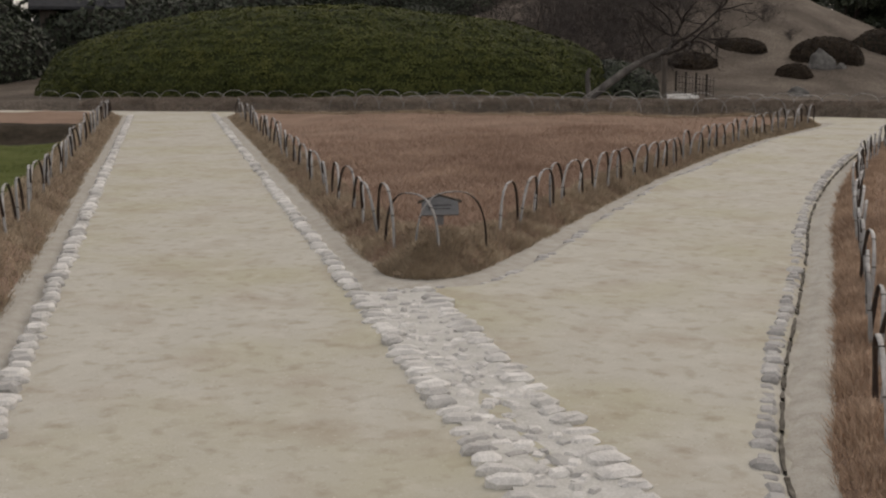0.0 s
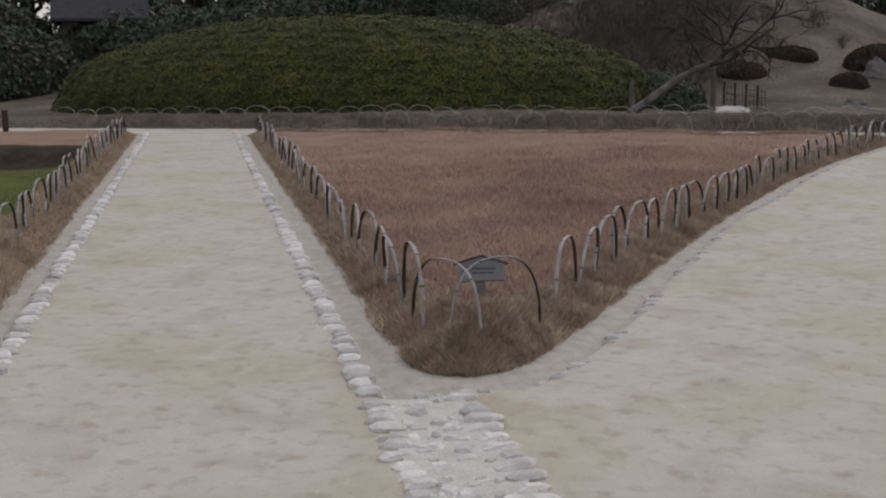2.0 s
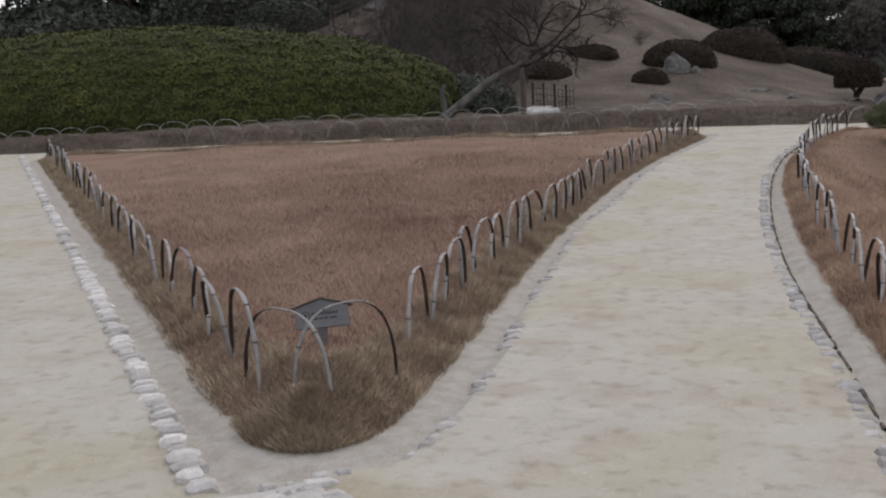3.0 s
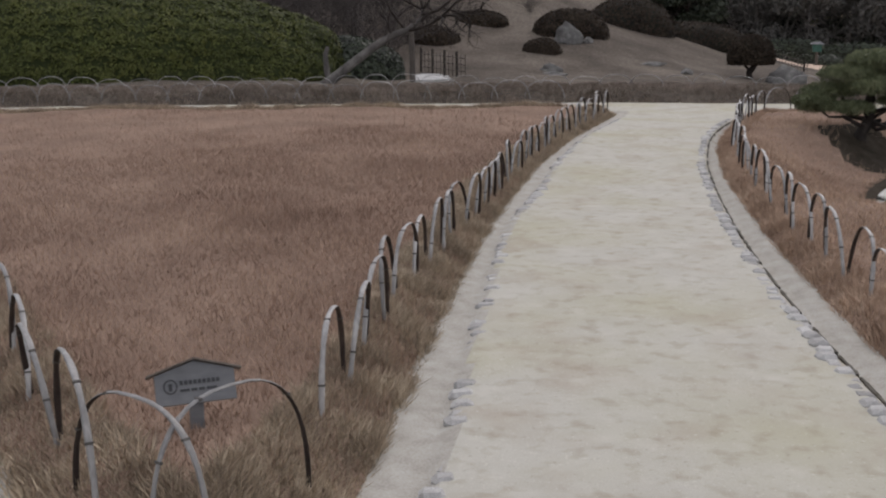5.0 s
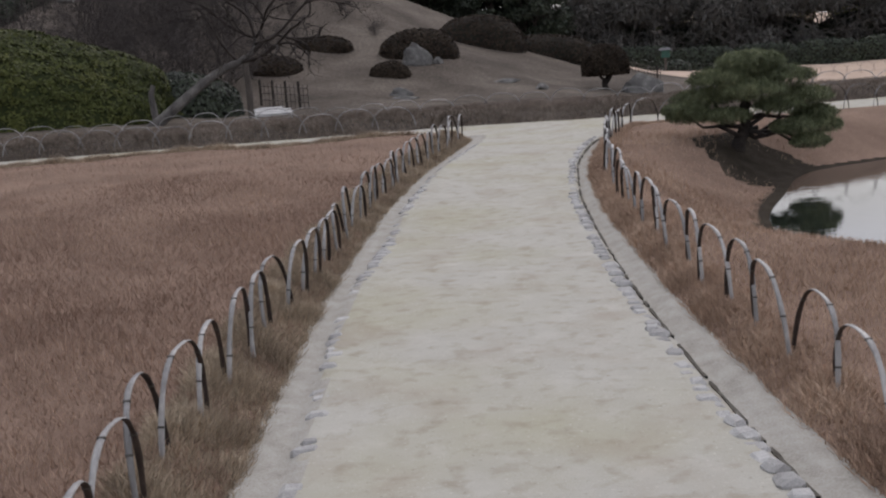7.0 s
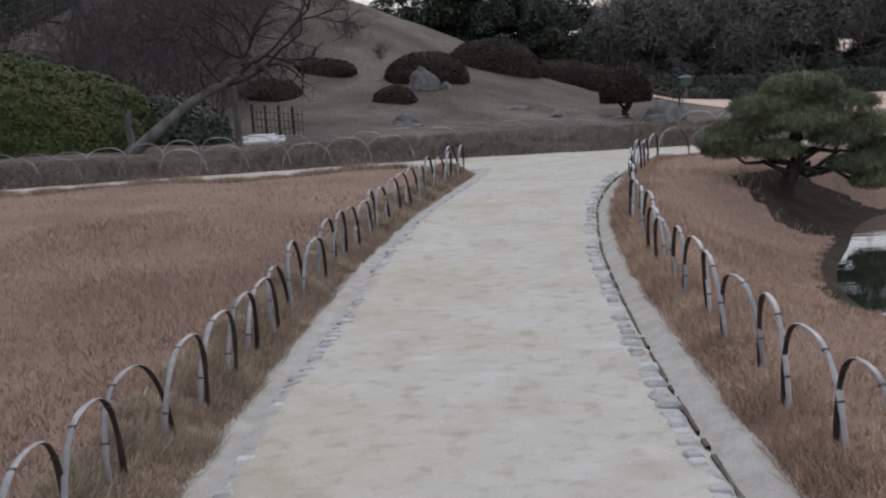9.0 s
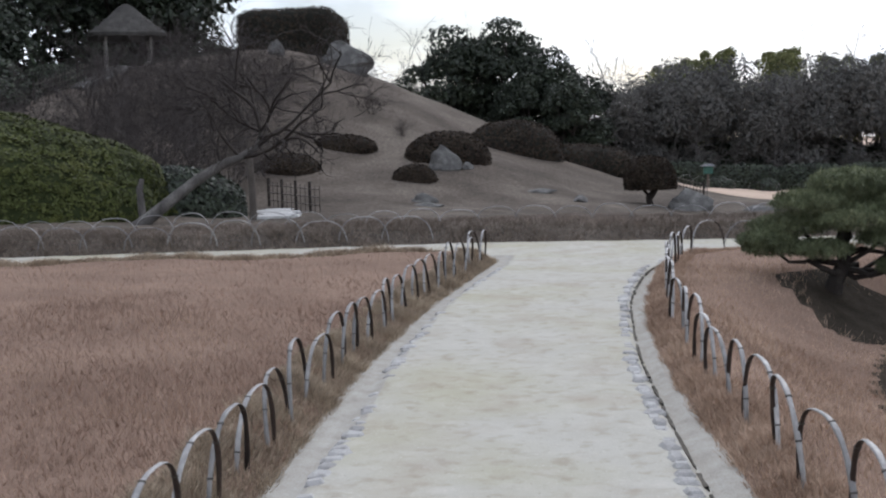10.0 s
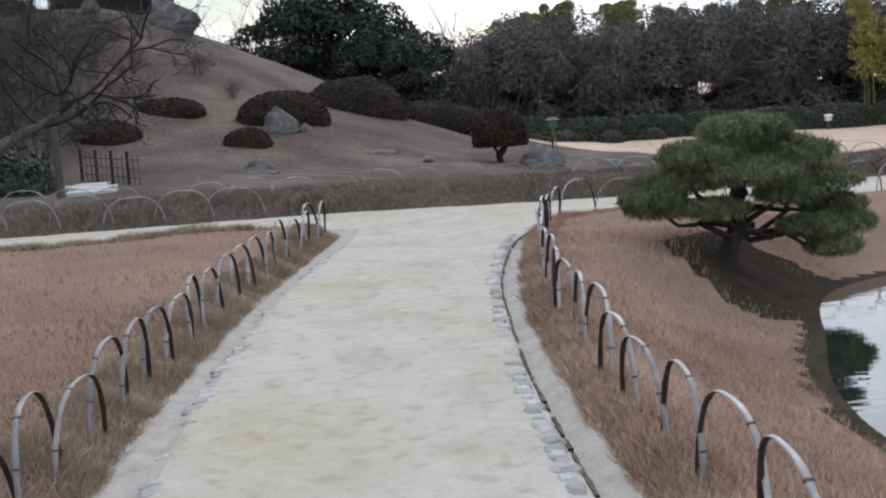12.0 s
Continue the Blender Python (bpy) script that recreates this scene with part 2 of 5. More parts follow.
def fast_mesh(name, verts, faces, mats=(), index=None, smooth=False):
    """A mesh from an (N,3) array and an (M,k) array of face corners, all faces with k corners."""
    verts, faces = np.asarray(verts, np.float32), np.asarray(faces, np.int32)
    me = bpy.data.meshes.new(name)
    k = faces.shape[1]
    me.vertices.add(len(verts)), me.loops.add(faces.size), me.polygons.add(len(faces))
    me.vertices.foreach_set("co", verts.ravel())
    me.loops.foreach_set("vertex_index", faces.ravel())
    me.polygons.foreach_set("loop_start", np.arange(0, faces.size, k, dtype=np.int32))
    if index is not None:
        me.polygons.foreach_set("material_index", np.asarray(index, np.int32))
    me.polygons.foreach_set("use_smooth", np.full(len(faces), smooth))
    for m in mats:
        me.materials.append(m)
    me.update(calc_edges=True)
    return me


def put(name, me, parent=None, m=None, label="", category="", group="", kind=""):
    ob = new(name, me)
    if m is not None:
        ob.matrix_basis = m
    if parent is not None:
        ob.parent = parent
    return tagged(ob, label, category, group, kind)


def part(name, bm, mat, parent, label="", smooth=False):
    me = bpy.data.meshes.new(name)
    bm.to_mesh(me)
    bm.free()
    me.materials.append(mat)
    if smooth:
        for p in me.polygons:
            p.use_smooth = True
    return put(name, me, parent, label=label)


def box(bm, sx, sy, sz, m=None, bevel=0.0):
    r = bmesh.ops.create_cube(bm, size=1, matrix=(m or Matrix()) @ Matrix.Diagonal((sx, sy, sz, 1)))
    if bevel:
        es = list({e for v in r["verts"] for e in v.link_edges})
        bmesh.ops.bevel(bm, geom=es, offset=bevel, segments=2, affect="EDGES", profile=0.6)
    return bm


def tubes(name, paths, mat, sides=6):
    """One mesh of tapered tubes; each path is (points, radii)."""
    V, F, base = [], [], 0
    ang = np.arange(sides) * 2 * np.pi / sides
    for pts, rad in paths:
        pts, rad = np.asarray(pts, float), np.asarray(rad, float)
        d = np.gradient(pts, axis=0)
        d /= np.linalg.norm(d, axis=1)[:, None] + 1e-9
        ref = np.where(np.abs(d[:, 2:3]) > 0.9, np.array([[1.0, 0, 0]]), np.array([[0, 0, 1.0]]))
        u = np.cross(d, ref)
        u /= np.linalg.norm(u, axis=1)[:, None] + 1e-9
        w = np.cross(d, u)
        ring = pts[:, None] + rad[:, None, None] * (np.cos(ang)[None, :, None] * u[:, None] + np.sin(ang)[None, :, None] * w[:, None])
        V.append(ring.reshape(-1, 3))
        k = len(pts)
        i, j = np.meshgrid(np.arange(k - 1), np.arange(sides), indexing="ij")
        jn = (j + 1) % sides
        F.append(np.stack([base + i * sides + j, base + i * sides + jn, base + (i + 1) * sides + jn, base + (i + 1) * sides + j], -1).reshape(-1, 4))
        base += k * sides
    return fast_mesh(name, np.concatenate(V), np.concatenate(F), [mat], smooth=True)


def leaves(name, pts, nrm, length, width, mat, tilt=0.7, seed=1, up=0.0):
    """A mesh of small pointed leaves, one at each point, facing roughly along nrm."""
    r = np.random.default_rng(seed)
    n = len(pts)
    nn = nrm + tilt * r.normal(size=(n, 3))
    nn /= np.linalg.norm(nn, axis=1)[:, None] + 1e-9
    a = r.normal(size=(n, 3)) + np.array([0, 0, up])
    u = np.cross(nn, np.cross(a, nn))
    u /= np.linalg.norm(u, axis=1)[:, None] + 1e-9
    v = np.cross(nn, u)
    s = (0.6 + 0.8 * r.random((n, 1)))
    L, W = length * s, width * s
    V = np.stack([pts - u * L, pts + v * W - u * L * 0.1, pts + u * L, pts - v * W - u * L * 0.1], 1).reshape(-1, 3)
    F = np.arange(4 * n).reshape(-1, 4)
    return fast_mesh(name, V, F, [mat])


def blades(name, x, y, z, h, w, mat, lean=0.45, seed=1):
    """A mesh of single grass blades."""
    r = np.random.default_rng(seed)
    n = len(x)
    a = r.random(n) * 2 * np.pi
    root = np.stack([x, y, z - 0.01], 1)
    side = np.stack([np.cos(a), np.sin(a), np.zeros(n)], 1) * (w * (0.6 + 0.8 * r.random(n)))[:, None]
    hh = h * (0.5 + 0.9 * r.random(n))
    b = r.random(n) * 2 * np.pi
    tip = root + np.stack([np.cos(b) * hh * lean * r.random(n) * 2, np.sin(b) * hh * lean * r.random(n) * 2, hh], 1)
    V = np.stack([root - side, root + side, tip], 1).reshape(-1, 3)
    return fast_mesh(name, V, np.arange(3 * n).reshape(-1, 3), [mat])


def resample(line, step, jitter=0.0, start=0.0):
    """Points and headings every step metres along a polyline."""
    p = np.asarray(line, float)
    seg = np.linalg.norm(np.diff(p, axis=0), axis=1)
    s = np.concatenate([[0], np.cumsum(seg)])
    t = np.arange(start, s[-1], step)
    if jitter:
        t = np.clip(t + RNG.normal(size=len(t)) * jitter, 0, s[-1])
    x, y = np.interp(t, s, p[:, 0]), np.interp(t, s, p[:, 1])
    e = 0.15
    dx = np.interp(t + e, s, p[:, 0]) - np.interp(t - e, s, p[:, 0])
    dy = np.interp(t + e, s, p[:, 1]) - np.interp(t - e, s, p[:, 1])
    return list(zip(x, y, np.arctan2(dy, dx)))


def offset(line, d):
    """The polyline moved d metres to its left."""
    p = np.asarray(line, float)
    t = np.gradient(p, axis=0)
    t /= np.linalg.norm(t, axis=1)[:, None]
    return p + d * np.stack([-t[:, 1], t[:, 0]], 1)


def smooth_line(line, n=5):
    """Catmull-Rom through the points."""
    p = np.asarray(line, float)
    p = np.vstack([2 * p[0] - p[1], p, 2 * p[-1] - p[-2]])
    out = []
    for i in range(1, len(p) - 2):
        for k in range(n):
            t = k / n
            out.append(0.5 * (2 * p[i] + (p[i + 1] - p[i - 1]) * t + (2 * p[i - 1] - 5 * p[i] + 4 * p[i + 1] - p[i + 2]) * t * t + (3 * p[i] - p[i - 1] - 3 * p[i + 1] + p[i + 2]) * t ** 3))
    out.append(p[-2])
    return np.array(out)


# ---- plan ----
AX, AN = np.array([-0.608, 0.794]), np.array([0.794, 0.608])   # along and across the first path


def sn(s, n):
    return tuple(AX * s + AN * n)


B_left = smooth_line([(-3.44, 5.11), (-3.14, 4.73), (-2.88, 4.67), (-2.71, 4.79), (-2.60, 5.07), (-2.59, 5.6), (-2.61, 6.74), (-2.67, 8.43), (-2.70, 10.0), (-2.70, 11.6), (-2.66, 13.0), (-2.59, 14.6), (-2.49, 15.9), (-2.36, 17.2), (-2.12, 18.9), (-1.85, 20.75), (-1.95, 21.15), (-2.6, 21.15)])
B_right = smooth_line([(2.2, -2.4), (1.0, -0.8), (0.35, 0.5), (-0.02, 1.87), (-0.15, 3.05), (-0.28, 4.6), (-0.39, 6.0), (-0.50, 7.2), (-0.60, 8.5), (-0.69, 10.2), (-0.73, 11.8), (-0.75, 13.2), (-0.71, 14.6), (-0.62, 16.2), (-0.35, 18.2), (0.05, 20.2), (0.45, 20.95), (1.3, 21.3), (2.6, 21.3)])
C_far = smooth_line([(-60, 14.0), (-40, 17.4), (-26, 19.6), (-18.7, 20.9), (-13, 22.0), (-9.4, 22.6), (-5.7, 23.0), (-2.0, 23.4), (0.5, 23.2), (2.5, 23.2), (6, 23.7), (14, 25.5), (30, 29.5)], 5)
C_near = offset(C_far, -1.9)
A_poly = np.array([sn(-9, -1.95), sn(26.6, -1.99), sn(26.6, 0.32), sn(-9, 0.32)])
B_poly = np.vstack([B_left, [(-1.6, 21.9), (1.5, 21.9)], B_right[::-1], [(0.0, -2.0)]])
C_poly = np.vstack([C_far, C_near[::-1]])


def sdf(px, py, poly):
    """Signed distance to a polygon, negative inside."""
    a, b = poly, np.roll(poly, -1, axis=0)
    best, inside = np.full(px.shape, 1e9), np.zeros(px.shape, bool)
    for (ax, ay), (bx, by) in zip(a, b):
        ex, ey = bx - ax, by - ay
        wx, wy = px - ax, py - ay
        t = np.clip((wx * ex + wy * ey) / (ex * ex + ey * ey + 1e-12), 0, 1)
        best = np.minimum(best, (wx - ex * t) ** 2 + (wy - ey * t) ** 2)
        if by != ay:
            inside ^= ((ay > py) != (by > py)) & (px < ex * (py - ay) / ey + ax)
    return np.where(inside, -1, 1) * np.sqrt(best)


B_lstone = smooth_line([(-2.70, 4.42), (-2.42, 4.65), (-2.35, 5.2), (-2.36, 6.2), (-2.43, 7.2), (-2.50, 8.6), (-2.56, 10.0), (-2.57, 11.2), (-2.50, 12.2), (-2.46, 13.6), (-2.40, 15.1), (-2.18, 17.6), (-1.72, 20.4)])
B_rstone = smooth_line([(0.1, 0.9), (-0.24, 1.95), (-0.37, 2.8), (-0.45, 3.6), (-0.52, 4.6), (-0.61, 5.8), (-0.71, 7.0), (-0.78, 7.7), (-0.86, 8.75), (-0.91, 9.9), (-0.94, 11.2), (-0.94, 12.6), (-0.92, 13.6), (-0.89, 14.6), (-0.80, 15.9), (-0.64, 17.5), (-0.27, 19.45), (0.12, 20.5), (0.5, 21.1)])
A_in = np.array([sn(-9, -1.76), sn(26.6, -1.76), sn(26.6, 0.11), sn(-9, 0.11)])
B_in = np.vstack([B_lstone, [(-1.6, 21.9), (1.5, 21.9)], B_rstone[::-1] + np.array([0.03, 0]), [(0.0, -2.0)]])
LX0, LY0, LSTEP = -34.0, -12.0, 0.1
LGX, LGY = np.meshgrid(np.arange(LX0, 32, LSTEP), np.arange(LY0, 34, LSTEP), indexing="ij")
S_C = sdf(LGX, LGY, C_poly)
S_ALL = np.minimum(np.minimum(sdf(LGX, LGY, A_poly), sdf(LGX, LGY, B_poly)), S_C)
S_IN = np.minimum(np.minimum(sdf(LGX, LGY, A_in), sdf(LGX, LGY, B_in)), S_C)


def lookup(table, px, py):
    u, v = (np.asarray(px, float) - LX0) / LSTEP, (np.asarray(py, float) - LY0) / LSTEP
    i, j = np.clip(np.floor(u).astype(int), 0, table.shape[0] - 2), np.clip(np.floor(v).astype(int), 0, table.shape[1] - 2)
    a, b = np.clip(u - i, 0, 1), np.clip(v - j, 0, 1)
    return (table[i, j] * (1 - a) * (1 - b) + table[i + 1, j] * a * (1 - b) + table[i, j + 1] * (1 - a) * b + table[i + 1, j + 1] * a * b)


def path_sdf(px, py):
    return lookup(S_ALL, px, py)


def ease(t):
    t = np.clip(t, 0, 1)
    return t * t * (3 - 2 * t)


HILL = (-11.2, 52.0)
POND = (9.0, 14.6, 8.15, 6.2)
PINE = (1.55, 18.4)
WATER = -0.45


def pond_q(px, py):
    w = 0.03 * np.sin(py * 1.3) + 0.02 * np.sin(px * 2.1 + py)
    return np.sqrt(((px - POND[0]) / POND[2]) ** 2 + ((py - POND[1]) / POND[3]) ** 2) + w * 0.5


def far_side(px, py):
    """How far a place lies beyond the cross path's far edge (positive: towards the hill)."""
    yy = np.interp(px, C_far[:, 0], C_far[:, 1])
    return (py - yy) * 0.98


def land(px, py, sd=None):
    """Height of the ground."""
    px, py = np.asarray(px, float), np.asarray(py, float)
    sd = path_sdf(px, py) if sd is None else sd
    f = far_side(px, py)
    hill = 4.95 * np.exp(-((px - HILL[0]) / 10.3) ** 2 - ((py - HILL[1]) / 13.6) ** 2)
    hill = hill - 0.4 * np.exp(-((px + 7.7) / 3.2) ** 2 - ((py - 34.2) / 4.2) ** 2) - 0.2 * np.exp(-((px + 8.0) / 2.6) ** 2 - ((py - 28.6) / 3.4) ** 2)
    hill = hill + 0.25 * np.exp(-((px + 2.6) / 2.0) ** 2 - ((py - 38.3) / 2.7) ** 2) + 0.10 * np.sin(px * 0.9 + 1) * np.sin(py * 0.6) * ease((f - 3) / 4)
    hill = hill - 0.072 * (np.clip(px, -22, 14) + 9.0) * ease((py - 24.5) / 9) - 0.5 * ease((py - 50) / 30)
    lump = 0.02 * np.sin(px * 1.7 + 0.6 * py) * np.sin(py * 1.3) + 0.012 * np.sin(px * 4.1) * np.sin(py * 3.7 + px)
    back = 0.02 * np.exp(-((f + 2.7) / 1.1) ** 2) * (f < -1.5) * (px < -2.0) * (px > -11)
    pond_side = (f < 0) & (px * AN[0] + py * AN[1] > 0.36) & (px > -1.45)
    back = back + 0.10 * np.exp(-((px + 3.0) ** 2 + (py - 5.35) ** 2) / 0.7 ** 2)
    z = np.where(pond_side, 0.055, 0.10) + lump * np.where(pond_side, 0.35, 1.0) + 0.07 * ease((sd - 0.4) / 2.0) * ~pond_side + back + 0.02 * (f > 0) + np.where(f > 0, hill + 0.09 * np.exp(-((f - 0.75) / 0.55) ** 2), hill * 0)
    q = pond_q(px, py)
    right = (f < 0) & (px > -1.5)
    t = (q - 1.0) * 7.9 / 1.35
    shore = np.where(q < 1.0, -0.43 - 0.5 * ease((1.0 - q) * 6), -0.43 + 0.485 * ease(t * 0.95) + lump * 0.35)
    shore = np.where(q < 1.0, shore, shore + 0.06 * np.exp(-((px - PINE[0]) ** 2 + (py - PINE[1]) ** 2) / 0.8 ** 2))
    z = np.where(right & (t < 1.2), np.minimum(z, shore), z)
    n, s = px * AN[0] + py * AN[1], px * AX[0] + py * AX[1]
    low = ease((-n - 2.45) / 0.5) * ease((20.5 - s) / 0.8) * (f < 0)
    z = z * (1 - low) + (-0.12 + lump) * low
    edge = ease(sd / np.where(pond_side, 0.2, 0.42) + 0.12)
    z = -0.04 + (z + 0.04) * edge
    return np.where(sd < 0, -0.04 - 0.2 * ease(-sd / 0.12), z)


def land1(x, y):
    return float(land(np.array([x]), np.array([y]))[0])


def axis_steps(lo, hi, fine, out_lo, out_hi, grow=1.13):
    mid = list(np.arange(lo, hi, fine))
    a, st, p = [], fine, lo
    while p > out_lo:
        st = min(st * grow, 60.0)
        p -= st
        a.append(p)
    b, st, p = [], fine, hi
    while p < out_hi:
        st = min(st * grow, 60.0)
        p += st
        b.append(p)
    return np.array(a[::-1] + mid + b)


gx, gy = axis_steps(-18, 3.5, 0.1, -900, 900), axis_steps(1.0, 25, 0.1, -900, 900)
GX, GY = np.meshgrid(gx, gy, indexing="ij")
GS = np.minimum(np.minimum(sdf(GX, GY, A_poly), sdf(GX, GY, B_poly)), sdf(GX, GY, C_poly))
GZ = land(GX, GY, GS)
ny = len(gy)
ii, jj = np.meshgrid(np.arange(len(gx) - 1), np.arange(ny - 1), indexing="ij")
faces = np.stack([ii * ny + jj, (ii + 1) * ny + jj, (ii + 1) * ny + jj + 1, ii * ny + jj + 1], -1).reshape(-1, 4)
cx = (GX[:-1, :-1] + GX[1:, 1:]) / 2
cy = (GY[:-1, :-1] + GY[1:, 1:]) / 2
cf, cs, cn = far_side(cx, cy), cx * AX[0] + cy * AX[1], cx * AN[0] + cy * AN[1]
idx = np.zeros(cx.shape, int)
idx[(cf > 0.02)] = 1
idx[(cn < -2.65) & (cs < 19.4) & (cf < 0)] = 2
idx[(cy > 48) & (cx > 4.0) & (cf > 6)] = 3
# darker ground: the pond bed and a wavy ellipse around the pine's foot
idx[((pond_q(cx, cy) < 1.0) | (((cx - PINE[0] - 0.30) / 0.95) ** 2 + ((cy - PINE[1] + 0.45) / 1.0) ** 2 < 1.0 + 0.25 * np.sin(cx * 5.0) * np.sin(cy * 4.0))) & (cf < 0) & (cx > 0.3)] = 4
idx[(cn < -2.65) & (cs >= 19.4) & (cs < 21.2) & (cf < 0)] = 4
ground = put("ground", fast_mesh("ground", np.stack([GX, GY, GZ], -1).reshape(-1, 3), faces, [M_lawn, M_hill, M_green, M_straw, M_dark_ground], idx.ravel(), smooth=True),
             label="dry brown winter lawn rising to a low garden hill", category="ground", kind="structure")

# the packed path, a little crowned and uneven


def path_mesh(px, py):
    PX, PY = np.meshgrid(px, py, indexing="ij")
    PS, PI = lookup(S_ALL, PX, PY), lookup(S_IN, PX, PY)
    step = ease(PI / 0.07)
    PZ = 0.004 * np.sin(PX * 2.3 + 1) * np.sin(PY * 1.9) + 0.003 * np.sin(PX * 7.1) * np.sin(PY * 6.3) - 0.016 * step - np.where((PX > -1.5) | (PX * AN[0] + PY * AN[1] < -0.8), 0.035, 0.015) * np.exp(-((PI - 0.075) / 0.045) ** 2)
    ii, jj = np.nonzero(PS[:-1, :-1] < 0.2)
    k = len(py)
    used = np.stack([ii * k + jj, (ii + 1) * k + jj, (ii + 1) * k + jj + 1, ii * k + jj + 1], -1)
    ids, inv = np.unique(used, return_inverse=True)
    return np.stack([PX, PY, PZ], -1).reshape(-1, 3)[ids], inv.reshape(-1, 4), (PI[ii, jj] > 0.02).astype(int)


V1, F1, I1 = path_mesh(np.arange(-18, 3.01, 0.05), np.arange(-2.5, 24.01, 0.05))
path = put("path", fast_mesh("path", V1, F1, [M_path, M_strip], I1, smooth=True), label="pale packed gravel garden path with sandy grey verges", category="path", kind="structure")
for x0, x1, y0, y1 in ((3.0, 28.0, 18.0, 31.0), (-33.0, -18.0, 14.0, 24.0), (-2.0, 8.0, -9.0, -2.5)):
    V1, F1, I1 = path_mesh(np.arange(x0, x1 + 0.01, 0.1), np.arange(y0, y1 + 0.01, 0.1))
    put("path", fast_mesh("path", V1, F1, [M_path, M_strip], I1, smooth=True), label="pale packed gravel garden path", category="path", kind="structure")

# pond
bm = bmesh.new()
ring = [bm.verts.new((POND[0] + 1.06 * POND[2] * math.cos(a), POND[1] + 1.06 * POND[3] * math.sin(a), WATER)) for a in np.linspace(0, 2 * np.pi, 96, endpoint=False)]
bm.faces.new(ring)
water = part("water", bm, M_water, None)
tagged(water, "still garden pond reflecting the bright sky", "pond", "", "structure")


# ---- bamboo hoops ----
def hoop_mesh(span, height, seed, th=0.007, inside=None):
    """A split-bamboo strip bent into an arch, pale skin outside and dark pith inside."""
    r = random.Random(seed)
    k, wid = 22, 0.0115
    V, F, I = [], [], []
    lean = r.uniform(-0.02, 0.02)
    for i in range(k + 1):
        a = math.pi * i / k
        cxx = -math.cos(a)
        x = 0.5 * span * math.copysign(abs(cxx) ** 0.75, cxx)
        z = (height + 0.12) * math.sin(a) ** 0.72 - 0.12
        tx, tz = math.cos(a), math.sin(a)
        nx, nz = -tx * 0.9, max(0.05, tz)
        q = math.hypot(nx, nz)
        nx, nz = nx / q, nz / q
        w = wid * (1 + 0.12 * math.sin(i * 1.3 + seed))
        yy = lean * math.sin(a)
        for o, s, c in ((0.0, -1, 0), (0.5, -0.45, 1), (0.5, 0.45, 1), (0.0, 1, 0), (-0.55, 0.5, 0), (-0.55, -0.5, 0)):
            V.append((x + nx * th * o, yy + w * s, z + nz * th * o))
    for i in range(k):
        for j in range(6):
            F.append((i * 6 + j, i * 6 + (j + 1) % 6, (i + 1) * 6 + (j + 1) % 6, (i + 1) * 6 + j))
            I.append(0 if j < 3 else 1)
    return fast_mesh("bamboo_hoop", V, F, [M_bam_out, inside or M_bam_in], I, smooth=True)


def node_mesh():
    bm = bmesh.new()
    box(bm, 0.008, 0.025, 0.0095)
    me = bpy.data.meshes.new("node")
    bm.to_mesh(me), bm.free()
    me.materials.append(M_bam_node)
    return me


NODE = node_mesh()


def make_hoop(span, height, seed, label, group, th=0.007, inside=None):
    me = hoop_mesh(span, height, seed, th, inside)
    h = put("bamboo_hoop", me, label=label, category="hoop edging", group=group)
    k = 22
    r = random.Random(seed + 50)
    for i in (r.choice((3, 4)), r.choice((8, 9)), r.choice((15, 16))):
        p = [me.vertices[i * 6 + j].co for j in (1, 2, 4, 5)]
        q = [me.vertices[(i + 1) * 6 + j].co for j in (1, 2, 4, 5)]
        c, d = sum(p, Vector()) / 4, sum(q, Vector()) / 4
        ang = math.degrees(math.atan2((d - c).z, (d - c).x))
        put("node", NODE, h, pose(c.x, c.y, c.z, 0, -ang, 0))
    return h


HOOP_LABEL = "weathered split-bamboo hoop stuck in the lawn's edge"
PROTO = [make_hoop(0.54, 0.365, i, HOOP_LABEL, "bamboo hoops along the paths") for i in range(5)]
BANK_PROTO = [make_hoop(0.60, 0.37, 30 + i, "pale round bamboo hoop in the grassy bank", "bamboo hoops along the bank", 0.011, M_bam_out) for i in range(5)]
proto_used = {}


def place_hoop(x, y, heading, scale=1.0, tilt=0.0, wide=1.0, sink=0.01, kinds=PROTO):
    i = random.randrange(5)
    z = land1(x, y) - sink
    m = pose(x, y, z, tilt, random.uniform(-3, 3), math.degrees(heading)) @ Matrix.Diagonal((wide, 1, scale, 1))
    if kinds[i] not in proto_used:
        proto_used[kinds[i]] = True
        kinds[i].matrix_basis = m
    else:
        copy_thing(kinds[i], m)


def hoop_row(line, step=0.44, tilt=0.0, start=0.0, wide=1.0, sink=0.01, kinds=PROTO):
    for x, y, a in resample(line, step, 0.008, start):
        place_hoop(x, y, a + random.uniform(-0.09, 0.09), random.uniform(0.92, 1.07), tilt + random.uniform(-5, 5), wide * random.uniform(0.95, 1.12), sink, kinds)


sel = B_left[(B_left[:, 1] > 6.0) & (np.arange(len(B_left)) < len(B_left) - 9)]
hoop_row(offset(sel, 0.16) - np.stack([0.12 * np.clip((11.0 - sel[:, 1]) / 2.5, 0, 1), 0 * sel[:, 1]], 1), 0.475, start=(10.71 - sel[0, 1]) % 0.475)
hoop_row([sn(6.55, 0.56), sn(25.6, 0.56)], 0.66, wide=1.2)
hoop_row([sn(-2.0, -2.27), sn(25.6, -2.27)], 0.66, wide=1.2)
place_hoop(-3.175, 5.215, radians(-31), 0.98, 0, 1.22)
place_hoop(-2.90, 5.315, radians(61), 0.98, 0, 1.13)
fb = C_far[(C_far[:, 0] > -13.5) & (C_far[:, 0] < -2.2)]
